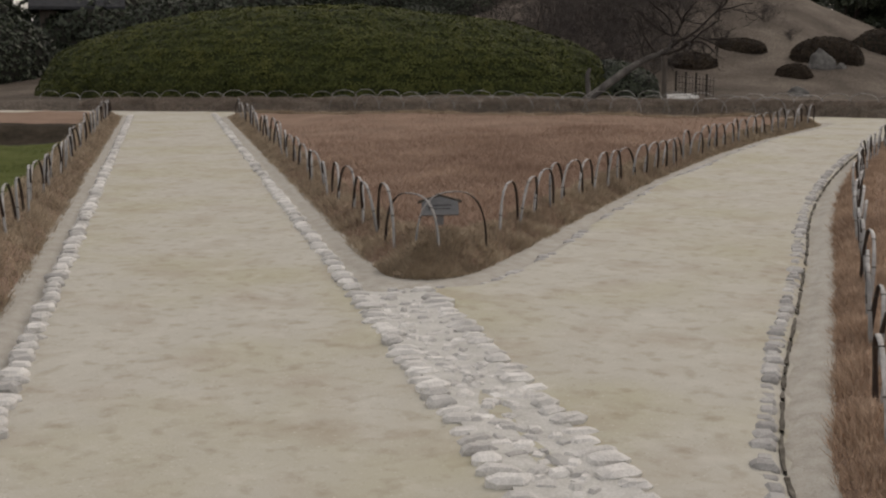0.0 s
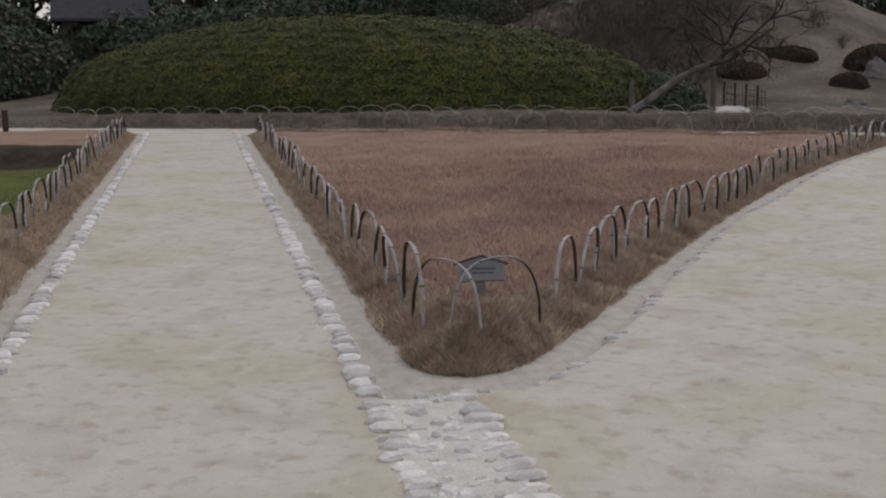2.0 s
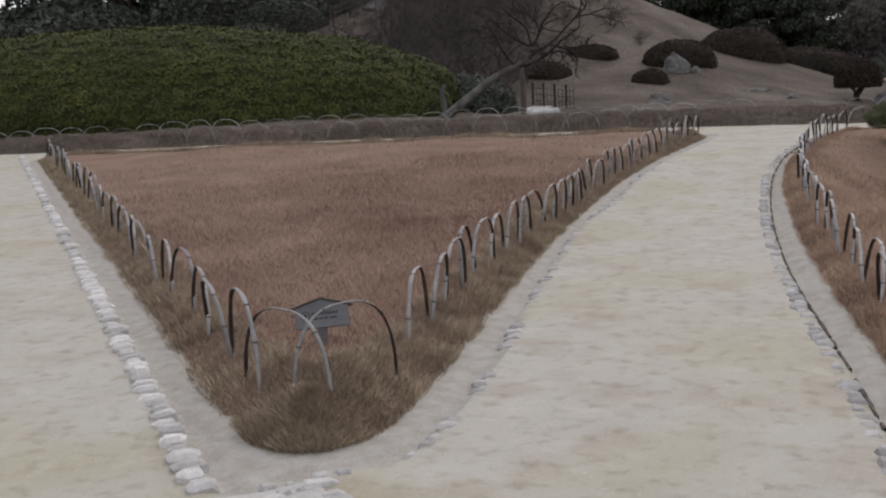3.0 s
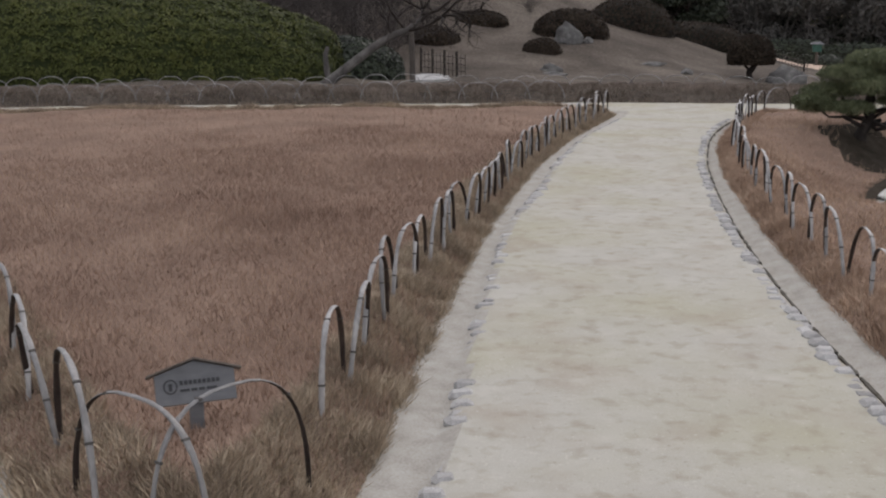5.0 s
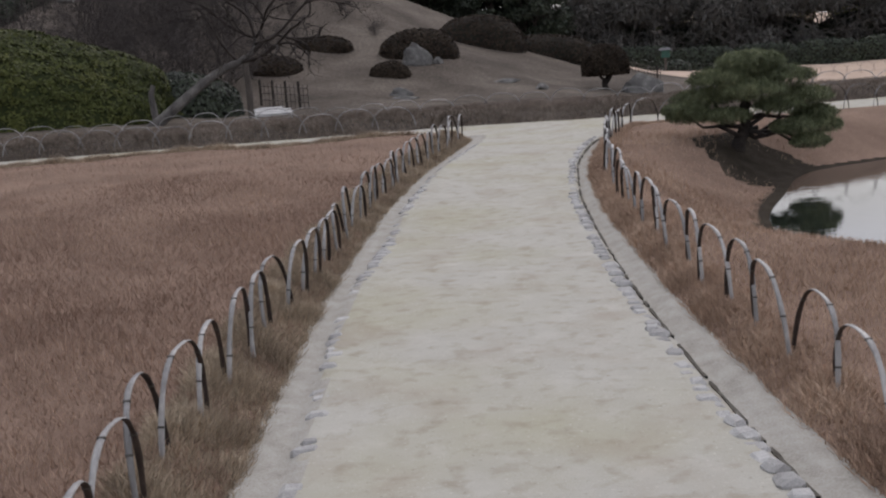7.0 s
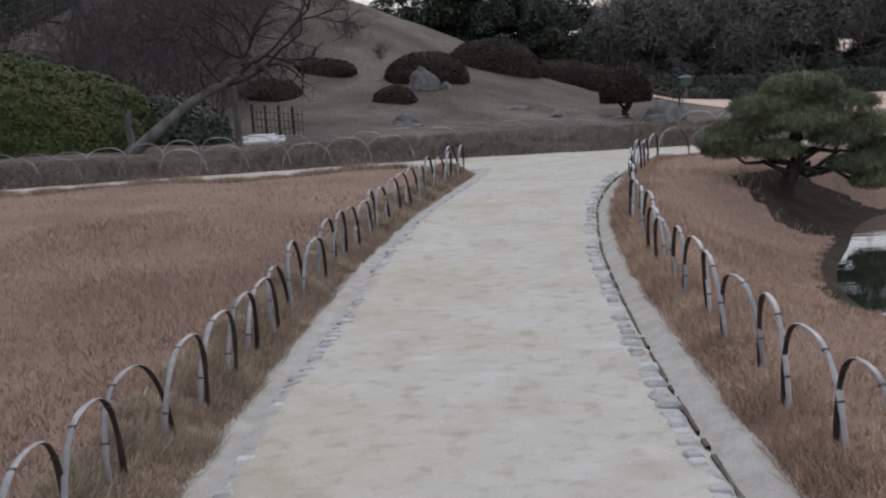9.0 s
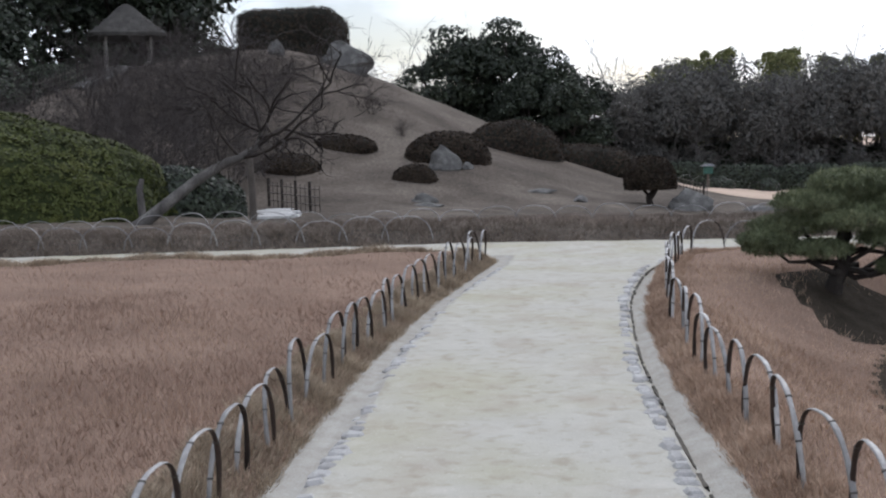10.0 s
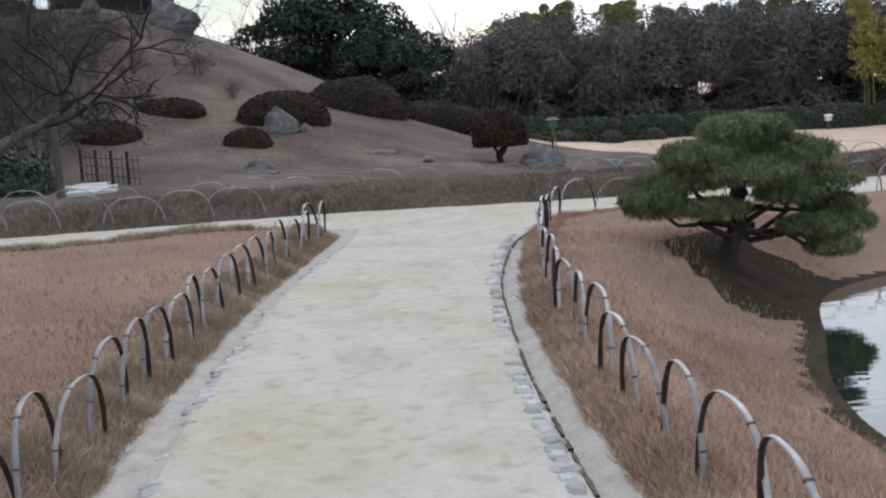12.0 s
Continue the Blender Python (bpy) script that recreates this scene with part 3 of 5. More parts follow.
hoop_row(offset(fb, 0.16), 0.62, wide=1.05, sink=0.05, kinds=BANK_PROTO)
sel = B_right[(B_right[:, 1] > 0.8) & (B_right[:, 0] < 0.9)]
hoop_row(offset(sel, -0.21), 0.515, start=(10.74 - sel[0, 1] + 0.06) % 0.515, sink=0.015)
nr = C_near[(C_near[:, 0] > 0.9) & (C_near[:, 0] < 14)]
hoop_row(offset(nr, -0.28), 0.46)
fb = C_far[(C_far[:, 0] > -22) & (C_far[:, 0] < 12)]
hoop_row(offset(fb, 0.95), 0.58, sink=0.16, kinds=BANK_PROTO)


# ---- plants ----
def shell(n, centre, radii, seed, flat=0.0, noise_amp=0.12):
    """Points and normals on a lumpy ellipsoid."""
    r = np.random.default_rng(seed)
    d = r.normal(size=(n, 3))
    d /= np.linalg.norm(d, axis=1)[:, None]
    d[:, 2] = np.where(d[:, 2] < -flat, -d[:, 2], d[:, 2]) if flat < 1 else d[:, 2]
    k = 1 + noise_amp * (np.sin(d[:, 0] * 7 + seed) * np.sin(d[:, 1] * 6 + 2 * seed) + 0.6 * np.sin(d[:, 2] * 11 + d[:, 0] * 9)) - 0.10 * r.random(n) ** 2
    p = d * np.asarray(radii) * k[:, None]
    nn = d / np.asarray(radii)
    nn /= np.linalg.norm(nn, axis=1)[:, None]
    return p + np.asarray(centre), nn


def mound_core(radii, seed, power=2.0, amp=0.05):
    bm = bmesh.new()
    bmesh.ops.create_icosphere(bm, subdivisions=4, radius=1)
    for v in bm.verts:
        d = v.co.normalized()
        k = (abs(d.x) ** power + abs(d.y) ** power + abs(d.z) ** power) ** (-1 / power)
        k *= 1 + amp * noise.noise(d * 3 + Vector((seed, 0, 0))) - 0.04
        v.co = Vector((d.x * radii[0] * k, d.y * radii[1] * k, max(d.z, -0.25) * radii[2] * k))
    return bm


def mound(name, place, radii, turn, n, length, mat, label, category="shrub", power=2.0, seed=1, group="", tilt=0.4):
    """A clipped shrub: a solid core, coloured as shaded twigs, under a skin of small leaves."""
    root = new(name)
    tagged(root, label, category, group)
    root.matrix_basis = pose(*place, 0, 0, turn)
    bm = mound_core(radii, seed, power)
    core_pts = np.array([v.co for v in bm.verts])
    bm.normal_update()
    core_nrm = np.array([v.normal for v in bm.verts])
    tri = np.array([[v.index for v in f.verts] for f in bm.faces])
    area = np.array([f.calc_area() for f in bm.faces])
    part("twig_core", bm, M_core_green if mat is M_leaf_hedge else M_core, root, "solid inner core darkened for the shade between the twigs", smooth=True)
    r = np.random.default_rng(seed)
    pick = r.choice(len(tri), n, p=area / area.sum())
    w = r.random((n, 3))
    w /= w.sum(1)[:, None]
    p = (core_pts[tri[pick]] * w[..., None]).sum(1)
    nn = (core_nrm[tri[pick]] * w[..., None]).sum(1)
    bump = np.sin(p[:, 0] * 5.3 + seed) * np.sin(p[:, 1] * 4.7) * np.sin(p[:, 2] * 6.1 + 1)
    p = p + nn * (0.03 + 0.05 * bump + 0.06 * r.random(n))[:, None] * min(1.0, max(radii) / 1.2)
    ok = p[:, 2] > -0.2
    put("foliage", leaves("foliage", p[ok], nn[ok], length, length * 0.45, mat, tilt, seed), root)
    return root


def limb(a, b, r0, r1, wig, seed, k=6):
    r = np.random.default_rng(seed)
    t = np.linspace(0, 1, k)
    a, b = np.asarray(a, float), np.asarray(b, float)
    p = a + (b - a) * t[:, None]
    off = r.normal(size=(k, 3)) * wig * np.linalg.norm(b - a)
    off[0] = off[-1] = 0
    return p + off, r0 + (r1 - r0) * t


def crown_tree(place, height, spread, n, leaf, mat, label, seed, blobs=16, low=0.3, bark=M_bark_dark, name="evergreen_tree", group=""):
    r = np.random.default_rng(seed)
    root = new(name)
    tagged(root, label, "tree", group)
    root.matrix_basis = pose(*place)
    fork = np.array([0, 0, height * (low + 0.08)])
    paths = [limb((0, 0, -0.3), fork, 0.035 * height, 0.025 * height, 0.02, seed)]
    P, N = [], []
    for b in range(blobs):
        a, rr, zz = r.random() * 2 * np.pi, math.sqrt(r.random()), low + (1 - low) * r.random()
        prof = math.sin(math.pi * min(1, 0.12 + 0.85 * (zz - low) / (1 - low))) ** 0.6
        c = np.array([math.cos(a) * spread * rr * prof * 0.8, math.sin(a) * spread * rr * prof * 0.8, height * zz * 0.92])
        rad = spread * (0.24 + 0.2 * r.random())
        p, q = shell(n // blobs, c, (rad, rad, rad * 0.75), seed * 31 + b, 0.6, 0.2)
        inner = r.random(len(p)) < 0.3
        p[inner] = c + (p[inner] - c) * (0.4 + 0.6 * r.random((inner.sum(), 1)))
        P.append(p), N.append(q)
        paths.append(limb(fork, c, 0.016 * height, 0.004 * height, 0.05, seed * 7 + b))
    put("trunk", tubes("trunk", paths, bark, 6), root)
    put("crown", leaves("crown", np.concatenate(P), np.concatenate(N), leaf, leaf * 0.5, mat, 0.8, seed), root)
    return root


def twig_paths(origin, direction, length, radius, depth, r, out, spread=0.6, droop=0.0, k=5):
    pts, p, d = [np.array(origin, float)], np.array(origin, float), np.array(direction, float)
    for i in range(k - 1):
        d = d + r.normal(size=3) * 0.22 + np.array([0, 0, -droop])
        d /= np.linalg.norm(d)
        p = p + d * length / (k - 1)
        pts.append(p.copy())
    out.append((np.array(pts), np.linspace(radius, radius * 0.55, k)))
    if depth == 0:
        return
    for c in range(int(r.integers(2, 5))):
        i = int(r.integers(1, k))
        nd = d + r.normal(size=3) * spread
        nd /= np.linalg.norm(nd)
        twig_paths(pts[i], nd, length * r.uniform(0.5, 0.8), radius * 0.62, depth - 1, r, out, spread, droop, k)


def bare_shrub(place, height, stems, depth, seed, label, spread=0.5, radius=0.012, name="bare_shrub", group="", mat=None):
    r = np.random.default_rng(seed)
    out = []
    for s in range(stems):
        a = r.random() * 2 * np.pi
        lean = 0.15 + spread * r.random()
        d = np.array([math.cos(a) * lean, math.sin(a) * lean, 1.0])
        twig_paths((math.cos(a) * 0.12, math.sin(a) * 0.12, -0.1), d / np.linalg.norm(d), height * r.uniform(0.45, 0.75), radius, depth, r, out, 0.55, -0.03, 4)
    root = new(name)
    tagged(root, label, "shrub" if height < 4 else "tree", group)
    root.matrix_basis = pose(*place)
    put("bare_crown", tubes("bare_crown", out, mat or M_twig, 3), root)
    return root


def rock(name, place, size, seed, label, mat=None, turn=0, detail=3, rough=0.35):
    bm = bmesh.new()
    bmesh.ops.create_icosphere(bm, subdivisions=detail, radius=0.5)
    for v in bm.verts:
        d = v.co.normalized()
        q = 1 + rough * noise.noise(d * 1.7 + Vector((seed * 3.7, 0, 0))) + 0.12 * noise.noise(d * 5 + Vector((0, seed, 0)))
        c = d * q * 0.5
        for ax in (Vector((0.6, 0.3, 0.74)), Vector((-0.7, 0.5, 0.5)), Vector((0.2, -0.9, 0.4))):
            h = c.dot(ax.normalized())
            if h > 0.36:
                c -= ax.normalized() * (h - 0.36) * 0.85
        v.co = Vector((c.x * size[0], c.y * size[1], c.z * size[2]))
    ob = part(name, bm, mat or M_rock, None, label)
    ob["category"] = "rock"
    ob.matrix_basis = pose(place[0], place[1], place[2], 0, 0, turn)
    return ob


# the great clipped azalea hedge
big = mound("azalea_hedge", (-16.6, 27.0, 0.40), (8.9, 3.4, 2.35), 15.0, 170000, 0.045, M_leaf_hedge, "huge rounded clipped green azalea hedge behind the path", "hedge", 2.0, 3)
mound("clipped_shrub", (-8.72, 29.81, 0.15), (1.7, 0.9, 0.95), 30, 11000, 0.06, M_leaf_dark, "dark green low shrub under the leaning tree", "shrub", 2.2, 5)


def on_land(x, y, dz=0.0):
    return (x, y, land1(x, y) + dz)


# clipped domes on the hill
for x, y, rad, turn, n, seed, lab in (
        (-7.46, 36.25, (0.86, 0.7, 0.52), 10, 6000, 11, "low clipped brown azalea dome beside the bamboo fence"),
        (-6.44, 39.15, (1.0, 0.6, 0.40), -8, 4500, 12, "flat spreading brown azalea on the hill"),
        (-3.43, 38.61, (1.22, 1.0, 0.95), 5, 12000, 13, "large rounded brown azalea dome over a rock"),
        (-4.14, 35.99, (0.58, 0.5, 0.52), 0, 4000, 14, "small dark clipped azalea ball"),
        (-1.64, 45.1, (1.75, 1.4, 1.35), -10, 14000, 15, "big brown clipped azalea dome on the slope"),
        (0.56, 46.27, (2.2, 1.2, 0.85), -12, 9000, 16, "low dark shrub bank on the slope"),
        (-10.58, 54.45, (2.15, 2.15, 2.1), 0, 16000, 17, "dark drum-shaped clipped hedge on the hilltop")):
    mound("azalea_dome" if seed < 17 else "drum_hedge", on_land(x, y, -0.32 * rad[2] if seed < 17 else 0.05), rad, turn, n, 0.05, M_leaf_brown, lab, "shrub", 2.3 if seed < 17 else 8.0, seed)

# ball shrub on a stem beside the rock
bxyz = on_land(2.01, 37.19)
ball = mound("ball_shrub", (bxyz[0], bxyz[1], bxyz[2] + 0.62), (0.68, 0.64, 0.66), 0, 7000, 0.04, M_leaf_brown, "round clipped evergreen shrub on a short stem", "shrub", 2.1, 19, "", 0.7)
put("stem", tubes("stem", [limb((0, 0, -0.75), (0, 0, 0.1), 0.10, 0.07, 0.03, 3), limb((0, 0, -0.45), (0.35, 0, 0.05), 0.05, 0.03, 0.03, 4), limb((0, 0, -0.45), (-0.35, 0.1, 0.05), 0.05, 0.03, 0.03, 5)], M_bark_dark, 7), ball)

# rocks
for x, y, s, seed, turn, lab in ((3.01, 37.05, (1.3, 0.8, 0.85), 1, 20, "pale angular garden rock at the foot of the hill"),
                                 (-3.42, 37.16, (0.8, 0.6, 0.9), 2, 0, "grey standing rock under a clipped azalea"),
                                 (-2.83, 37.29, (0.36, 0.3, 0.28), 3, 40, "small pale boulder on the hill"),
                                 (-3.71, 33.34, (0.62, 0.45, 0.42), 4, 10, "flat-topped grey stone on the turf"),
                                 (-3.55, 32.42, (0.75, 0.4, 0.16), 5, -5, "low flat stone behind the bank"),
                                 (0.02, 34.89, (0.5, 0.35, 0.26), 6, 60, "small half-buried stone on the turf"),
                                 (-0.91, 36.15, (0.8, 0.4, 0.16), 7, 15, "low half-buried stone on the slope"),
                                 (-7.8, 49.74, (2.0, 1.5, 1.5), 8, 0, "lichened grey boulder near the hilltop"),
                                 (-10.11, 48.4, (0.6, 0.5, 0.8), 9, 0, "upright grey rock on the hill"),
                                 (5.07, 37.86, (1.3, 0.7, 0.35), 10, -30, "low dark stones beside a dry stream")):
    rock("garden_rock", on_land(x, y, s[2] * (0.12 if s[2] > 0.5 else 0.05)), s, seed, lab, None, turn)

# leaning bare tree with its prop
lean = new("leaning_tree")
tagged(lean, "leaning bare grey tree propped beside the path", "tree")
bx, by = -8.25, 26.7
lean.matrix_basis = pose(bx, by, land1(bx, by))
r = np.random.default_rng(12)
main = [(np.array([(-0.15, 0, -0.15), (0.15, 0.05, 0.12), (0.55, 0.2, 0.5), (1.0, 0.42, 0.92), (1.45, 0.62, 1.25), (1.75, 0.75, 1.38), (2.05, 0.85, 1.60), (2.15, 0.9, 1.95)]), np.array([0.17, 0.135, 0.12, 0.11, 0.10, 0.085, 0.065, 0.05]))]
limbs = []
for st, dr, ln, rad in (((1.45, 0.62, 1.25), (-0.5, 0.2, 0.9), 1.3, 0.035), ((1.75, 0.75, 1.38), (1, 0.1, 0.25), 1.5, 0.045), ((2.05, 0.85, 1.6), (0.6, 0.1, 0.75), 1.5, 0.04), ((2.15, 0.9, 1.95), (-0.3, 0.1, 1.0), 1.4, 0.04),
                        ((2.15, 0.9, 1.95), (0.4, -0.2, 1.0), 1.4, 0.04), ((2.1, 0.88, 1.8), (1.0, 0.1, 0.45), 1.9, 0.035), ((1.75, 0.75, 1.4), (-0.9, 0, 0.55), 1.6, 0.03), ((2.15, 0.9, 1.95), (-0.9, 0.2, 0.5), 1.3, 0.03)):
    d = np.array(dr, float)
    twig_paths(st, d / np.linalg.norm(d), ln, rad, 4, r, limbs, 0.6, 0.0, 6)
squeeze = np.array([0.95, 1, 0.82])
main = [(p * squeeze, q * 0.85) for p, q in main]
limbs = [(p * squeeze, q) for p, q in limbs]
put("trunk", tubes("trunk", main, M_bark, 9), lean)
put("bare_crown", tubes("bare_crown", limbs, M_bark_dark, 4), lean)
put("side_stem", tubes("side_stem", [(np.array([(-0.05, 0.45, -0.1), (-0.1, 0.45, 0.3), (-0.12, 0.45, 0.62), (-0.06, 0.45, 0.8)]), np.array([0.085, 0.07, 0.06, 0.045]))], M_bark, 7), lean)
prop = put("tree_prop", tubes("tree_prop", [(np.array([(0, 0, -0.15), (0.0, 0, 0.7), (-0.03, 0, 1.28)]), np.array([0.075, 0.07, 0.065]))], M_timber, 8),
           m=pose(*on_land(-6.68, 28.73)), label="grey timber post propping the leaning tree", category="post")

# bare shrubs in front of and on the hill
shrub_kinds = [bare_shrub(on_land(x, y), 2.1, 17, 4, 40 + i, "leafless twiggy grey-brown shrub on the hill slope", 0.7, 0.015, group="bare shrubs on the hill") for i, (x, y) in enumerate(((-9.49, 31.52), (-8.45, 33.93), (-9.71, 35.67)))]
for i, (x, y, sc) in enumerate(((-9.11, 38.69, 0.8), (-7.71, 41.64, 0.5), (-6.02, 42.81, 0.45), (-9.96, 41.39, 0.7), (-10.37, 29.13, 0.7), (-7.86, 37.1, 0.5), (-9.38, 44.69, 0.6), (-6.96, 45.5, 0.4), (-4.9, 41.17, 0.3), (-8.38, 46.28, 0.5), (-10.99, 37.94, 0.7), (-10.78, 33.03, 0.75), (-12.06, 43.65, 0.5), (-7.27, 38.98, 0.45), (-11.42, 35.19, 0.85), (-11.21, 40.55, 0.8), (-12.91, 38.53, 0.85), (-10.3, 44.03, 0.65), (-13.12, 42.41, 0.7), (-8.94, 42.3, 0.6), (-10.56, 37.1, 0.95))):
    copy_thing(shrub_kinds[i % 3], pose(x, y, land1(x, y), 0, 0, 47 * i) @ Matrix.Diagonal((sc, sc, sc, 1)))
for i, (x, y, sc) in enumerate(((-12.6, 36.0, 0.95), (-11.4, 38.5, 0.9), (-13.6, 39.5, 1.0), (-12.2, 42.0, 0.9), (-14.4, 43.2, 0.9), (-10.4, 41.0, 0.8), (-11.0, 45.0, 0.8), (-13.2, 46.5, 0.8), (-9.2, 37.5, 0.8), (-9.0, 44.0, 0.6), (-14.8, 37.0, 0.9), (-8.6, 40.5, 0.55), (-10.2, 34.0, 0.9), (-12.0, 33.0, 0.9))):
    copy_thing(shrub_kinds[i % 3], pose(x, y, land1(x, y), 0, 0, 61 * i) @ Matrix.Diagonal((sc, sc, sc, 1)))


# ---- trees behind ----
def clones(root, places):
    for x, y, z, turn, sc in places:
        copy_thing(root, pose(x, y, land1(x, y) + min(z, 0.3) - 0.2, 0, 0, turn) @ Matrix.Diagonal((sc, sc, sc, 1)))


t1 = crown_tree(on_land(-17.85, 59.37), 11, 4.6, 13000, 0.18, M_leaf_dark, "tall dark evergreen tree behind the hill", 21, 20, 0.12, group="trees behind the hill")
t2 = crown_tree(on_land(-25.08, 56.54), 12, 5.0, 13000, 0.18, M_leaf_dark, "tall dark evergreen tree behind the hill", 22, 20, 0.1, group="trees behind the hill")
clones(t1, [(-21.91, 64.72, 1, 60, 1.1), (-30.56, 50.6, 0.2, 140, 0.95), (-38.58, 49.41, 0.2, 220, 1.0), (-31.44, 64.35, 0.2, 300, 1.2), (-44.06, 42.76, 0.2, 30, 0.9)])
clones(t2, [(-34.84, 56.7, 0.2, 80, 0.95), (-27.18, 69.6, 0.2, 190, 1.15), (-47.79, 53.47, 0.2, 250, 1.1), (-52.58, 38.02, 0.2, 20, 1.0), (-22.98, 48.54, 0.6, 200, 0.75), (-24.03, 76.64, 0.2, 90, 1.15)])
t3 = crown_tree(on_land(-5.49, 84.41), 9.6, 3.6, 18000, 0.15, M_leaf_dark, "broad dark evergreen tree with gaps in its crown", 23, 36, 0.12, group="trees behind the hill")
clones(t3, [(-2.21, 85.75, 0.3, 75, 1.08), (1.01, 84.55, 0.3, 200, 0.88), (4.02, 86.06, 0.3, 300, 0.72), (-9.56, 89.79, 0.3, 120, 0.66), (-0.75, 81.83, 0.3, 150, 0.68), (2.38, 80.67, 0.3, 250, 0.68)])

us = mound("evergreen_shrub", on_land(-21.93, 45.16), (4.2, 2.8, 3.0), 30, 9000, 0.14, M_leaf_dark, "dense dark evergreen shrubbery under the trees", "shrub", 2.4, 95, "shrubbery under the trees", 0.8)
clones(us, [(-27.47, 41.82, 0.1, 60, 1.0), (-33.44, 38.86, 0.1, 100, 1.1), (-40.21, 34.36, 0.1, 40, 1.15), (-46.85, 27.58, 0.1, 80, 1.2), (-25.57, 33.43, 0.1, 20, 0.75), (-30.98, 27.94, 0.1, 70, 0.8), (-35.04, 20.47, 0.1, 120, 0.8), (-31.78, 47.33, 0.1, 10, 1.3), (-54.18, 20.16, 0.1, 100, 1.2), (-51.72, 42.67, 0.1, 50, 1.5)])

clones(us, [(-19.5, 43.5, 0.1, 30, 0.5), (-20.8, 47.0, 0.1, 90, 0.55), (-18.6, 48.5, 0.1, 140, 0.42), (-20.0, 52.5, 0.1, 200, 0.6), (-14.0, 57.5, 0.1, 20, 0.55), (-18.8, 39.5, 0.1, 70, 0.4)])

# bare trees against the sky
b1 = bare_shrub(on_land(-10.63, 95.11), 9.0, 6, 4, 61, "bare winter tree against the sky", 0.35, 0.07, "bare_tree", "bare trees behind")
clones(b1, [(6.21, 95.47, 0.3, 120, 1.0), (30.09, 111.9, 0.3, 60, 1.25), (-7.68, 97.63, 0.3, 200, 1.0), (36.76, 115.66, 0.3, 250, 1.2), (10.9, 103.83, 0.3, 20, 1.0)])


# thicket at the grove's edge and bamboo behind it
def thicket(place, seed):
    root = new("thicket")
    tagged(root, "grey-brown leafless thicket along the far field", "thicket", "thickets along the far field")
    root.matrix_basis = pose(*place)
    r = np.random.default_rng(seed)
    P, N, paths = [], [], []
    for b in range(26):
        c = np.array([r.uniform(-3.2, 3.2), r.uniform(-1.2, 1.2), 1.0 + 5.2 * r.random()])
        rad = 0.8 + 0.8 * r.random()
        p, q = shell(1000, c, (rad, rad, rad * 0.9), seed * 17 + b, 0.5, 0.25)
        k = r.random(len(p)) < 0.45
        p[k] = c + (p[k] - c) * (0.3 + 0.9 * r.random((k.sum(), 1)))
        P.append(p), N.append(q)
    for s in range(16):
        d = np.array([r.normal() * 0.3, r.normal() * 0.3, 1.0])
        twig_paths((r.uniform(-3, 3), r.uniform(-1.3, -0.3), -0.1), d / np.linalg.norm(d), 3.6, 0.05, 3, r, paths, 0.5, 0.05)
    put("foliage", leaves("foliage", np.concatenate(P), np.concatenate(N), 0.11, 0.035, M_leaf_grey, 0.9, seed), root)
    put("bare_wood", tubes("bare_wood", paths, M_bark, 3), root)
    return root


def bamboo(place, seed, mat, label):
    root = new("bamboo_clump")
    tagged(root, label, "bamboo", "bamboo behind the field")
    root.matrix_basis = pose(*place)
    r = np.random.default_rng(seed)
    stems, P, N = [], [], []
    for s in range(9):
        x, y, h = r.uniform(-2.4, 2.4), r.uniform(-1.2, 1.2), r.uniform(6.0, 9.4)
        lx, ly = r.normal() * 1.0, r.normal() * 0.6
        t = np.linspace(0, 1, 9)
        pts = np.stack([x + lx * t ** 2.5, y + ly * t ** 2.5, -0.1 + h * (t - 0.10 * t ** 6)], 1)
        stems.append((pts, np.linspace(0.05, 0.012, 9)))
        for u in np.linspace(0.4, 1, 13):
            c = np.array([np.interp(u, t, pts[:, i]) for i in range(3)])
            c = c + np.array([r.normal() * 0.22, r.normal() * 0.22, r.normal() * 0.15])
            rad = (0.75 * (1.15 - u) + 0.22) * r.uniform(0.55, 1.25)
            p, q = shell(120, c, (rad, rad, rad * 0.75), seed * 11 + s * 20 + int(u * 20), 0.9, 0.3)
            P.append(p), N.append(q)
    put("culm_cluster", tubes("culm_cluster", stems, M_leaf_bam, 5), root)
    put("leaf_crown", leaves("leaf_crown", np.concatenate(P), np.concatenate(N), 0.17, 0.032, mat, 0.9, seed, -0.8), root)
    return root


th = thicket(on_land(8.4, 83.22), 71)
th.matrix_basis = pose(*on_land(8.4, 83.22, -0.1)) @ Matrix.Diagonal((1, 1, 1.15, 1))
clones(th, [(12.78, 84.44, 0.1, 170, 1.0), (18.7, 85.35, 0.1, 10, 1.08), (24.86, 85.76, 0.1, 190, 1.12), (31.3, 85.63, 0.1, -12, 1.15), (9.89, 86.67, 0.1, 30, 1.0), (15.35, 88.73, 0.1, 150, 1.1), (21.87, 89.78, 0.1, 20, 1.12), (38.79, 83.71, 0.1, -20, 1.1), (46.76, 81.08, 0.1, -30, 1.1), (28.71, 89.69, 0.1, 160, 1.2), (35.93, 88.4, 0.1, -15, 1.2)])
ba = bamboo(on_land(10.55, 90.69), 81, M_leaf_bam, "green bamboo clump rising above the thicket")
clones(ba, [(14.19, 92.48, 0.1, 50, 1.2), (17.93, 93.03, 0.1, 140, 1.14), (22.27, 94.39, 0.1, 200, 1.12), (26.75, 94.51, 0.1, 260, 1.12), (31.97, 94.16, 0.1, 310, 1.15), (36.77, 93.73, 0.1, 80, 1.1), (12.03, 94.8, 0.1, 190, 1.12), (20.02, 95.97, 0.1, 10, 1.2), (29.47, 97.59, 0.1, 100, 1.15)])
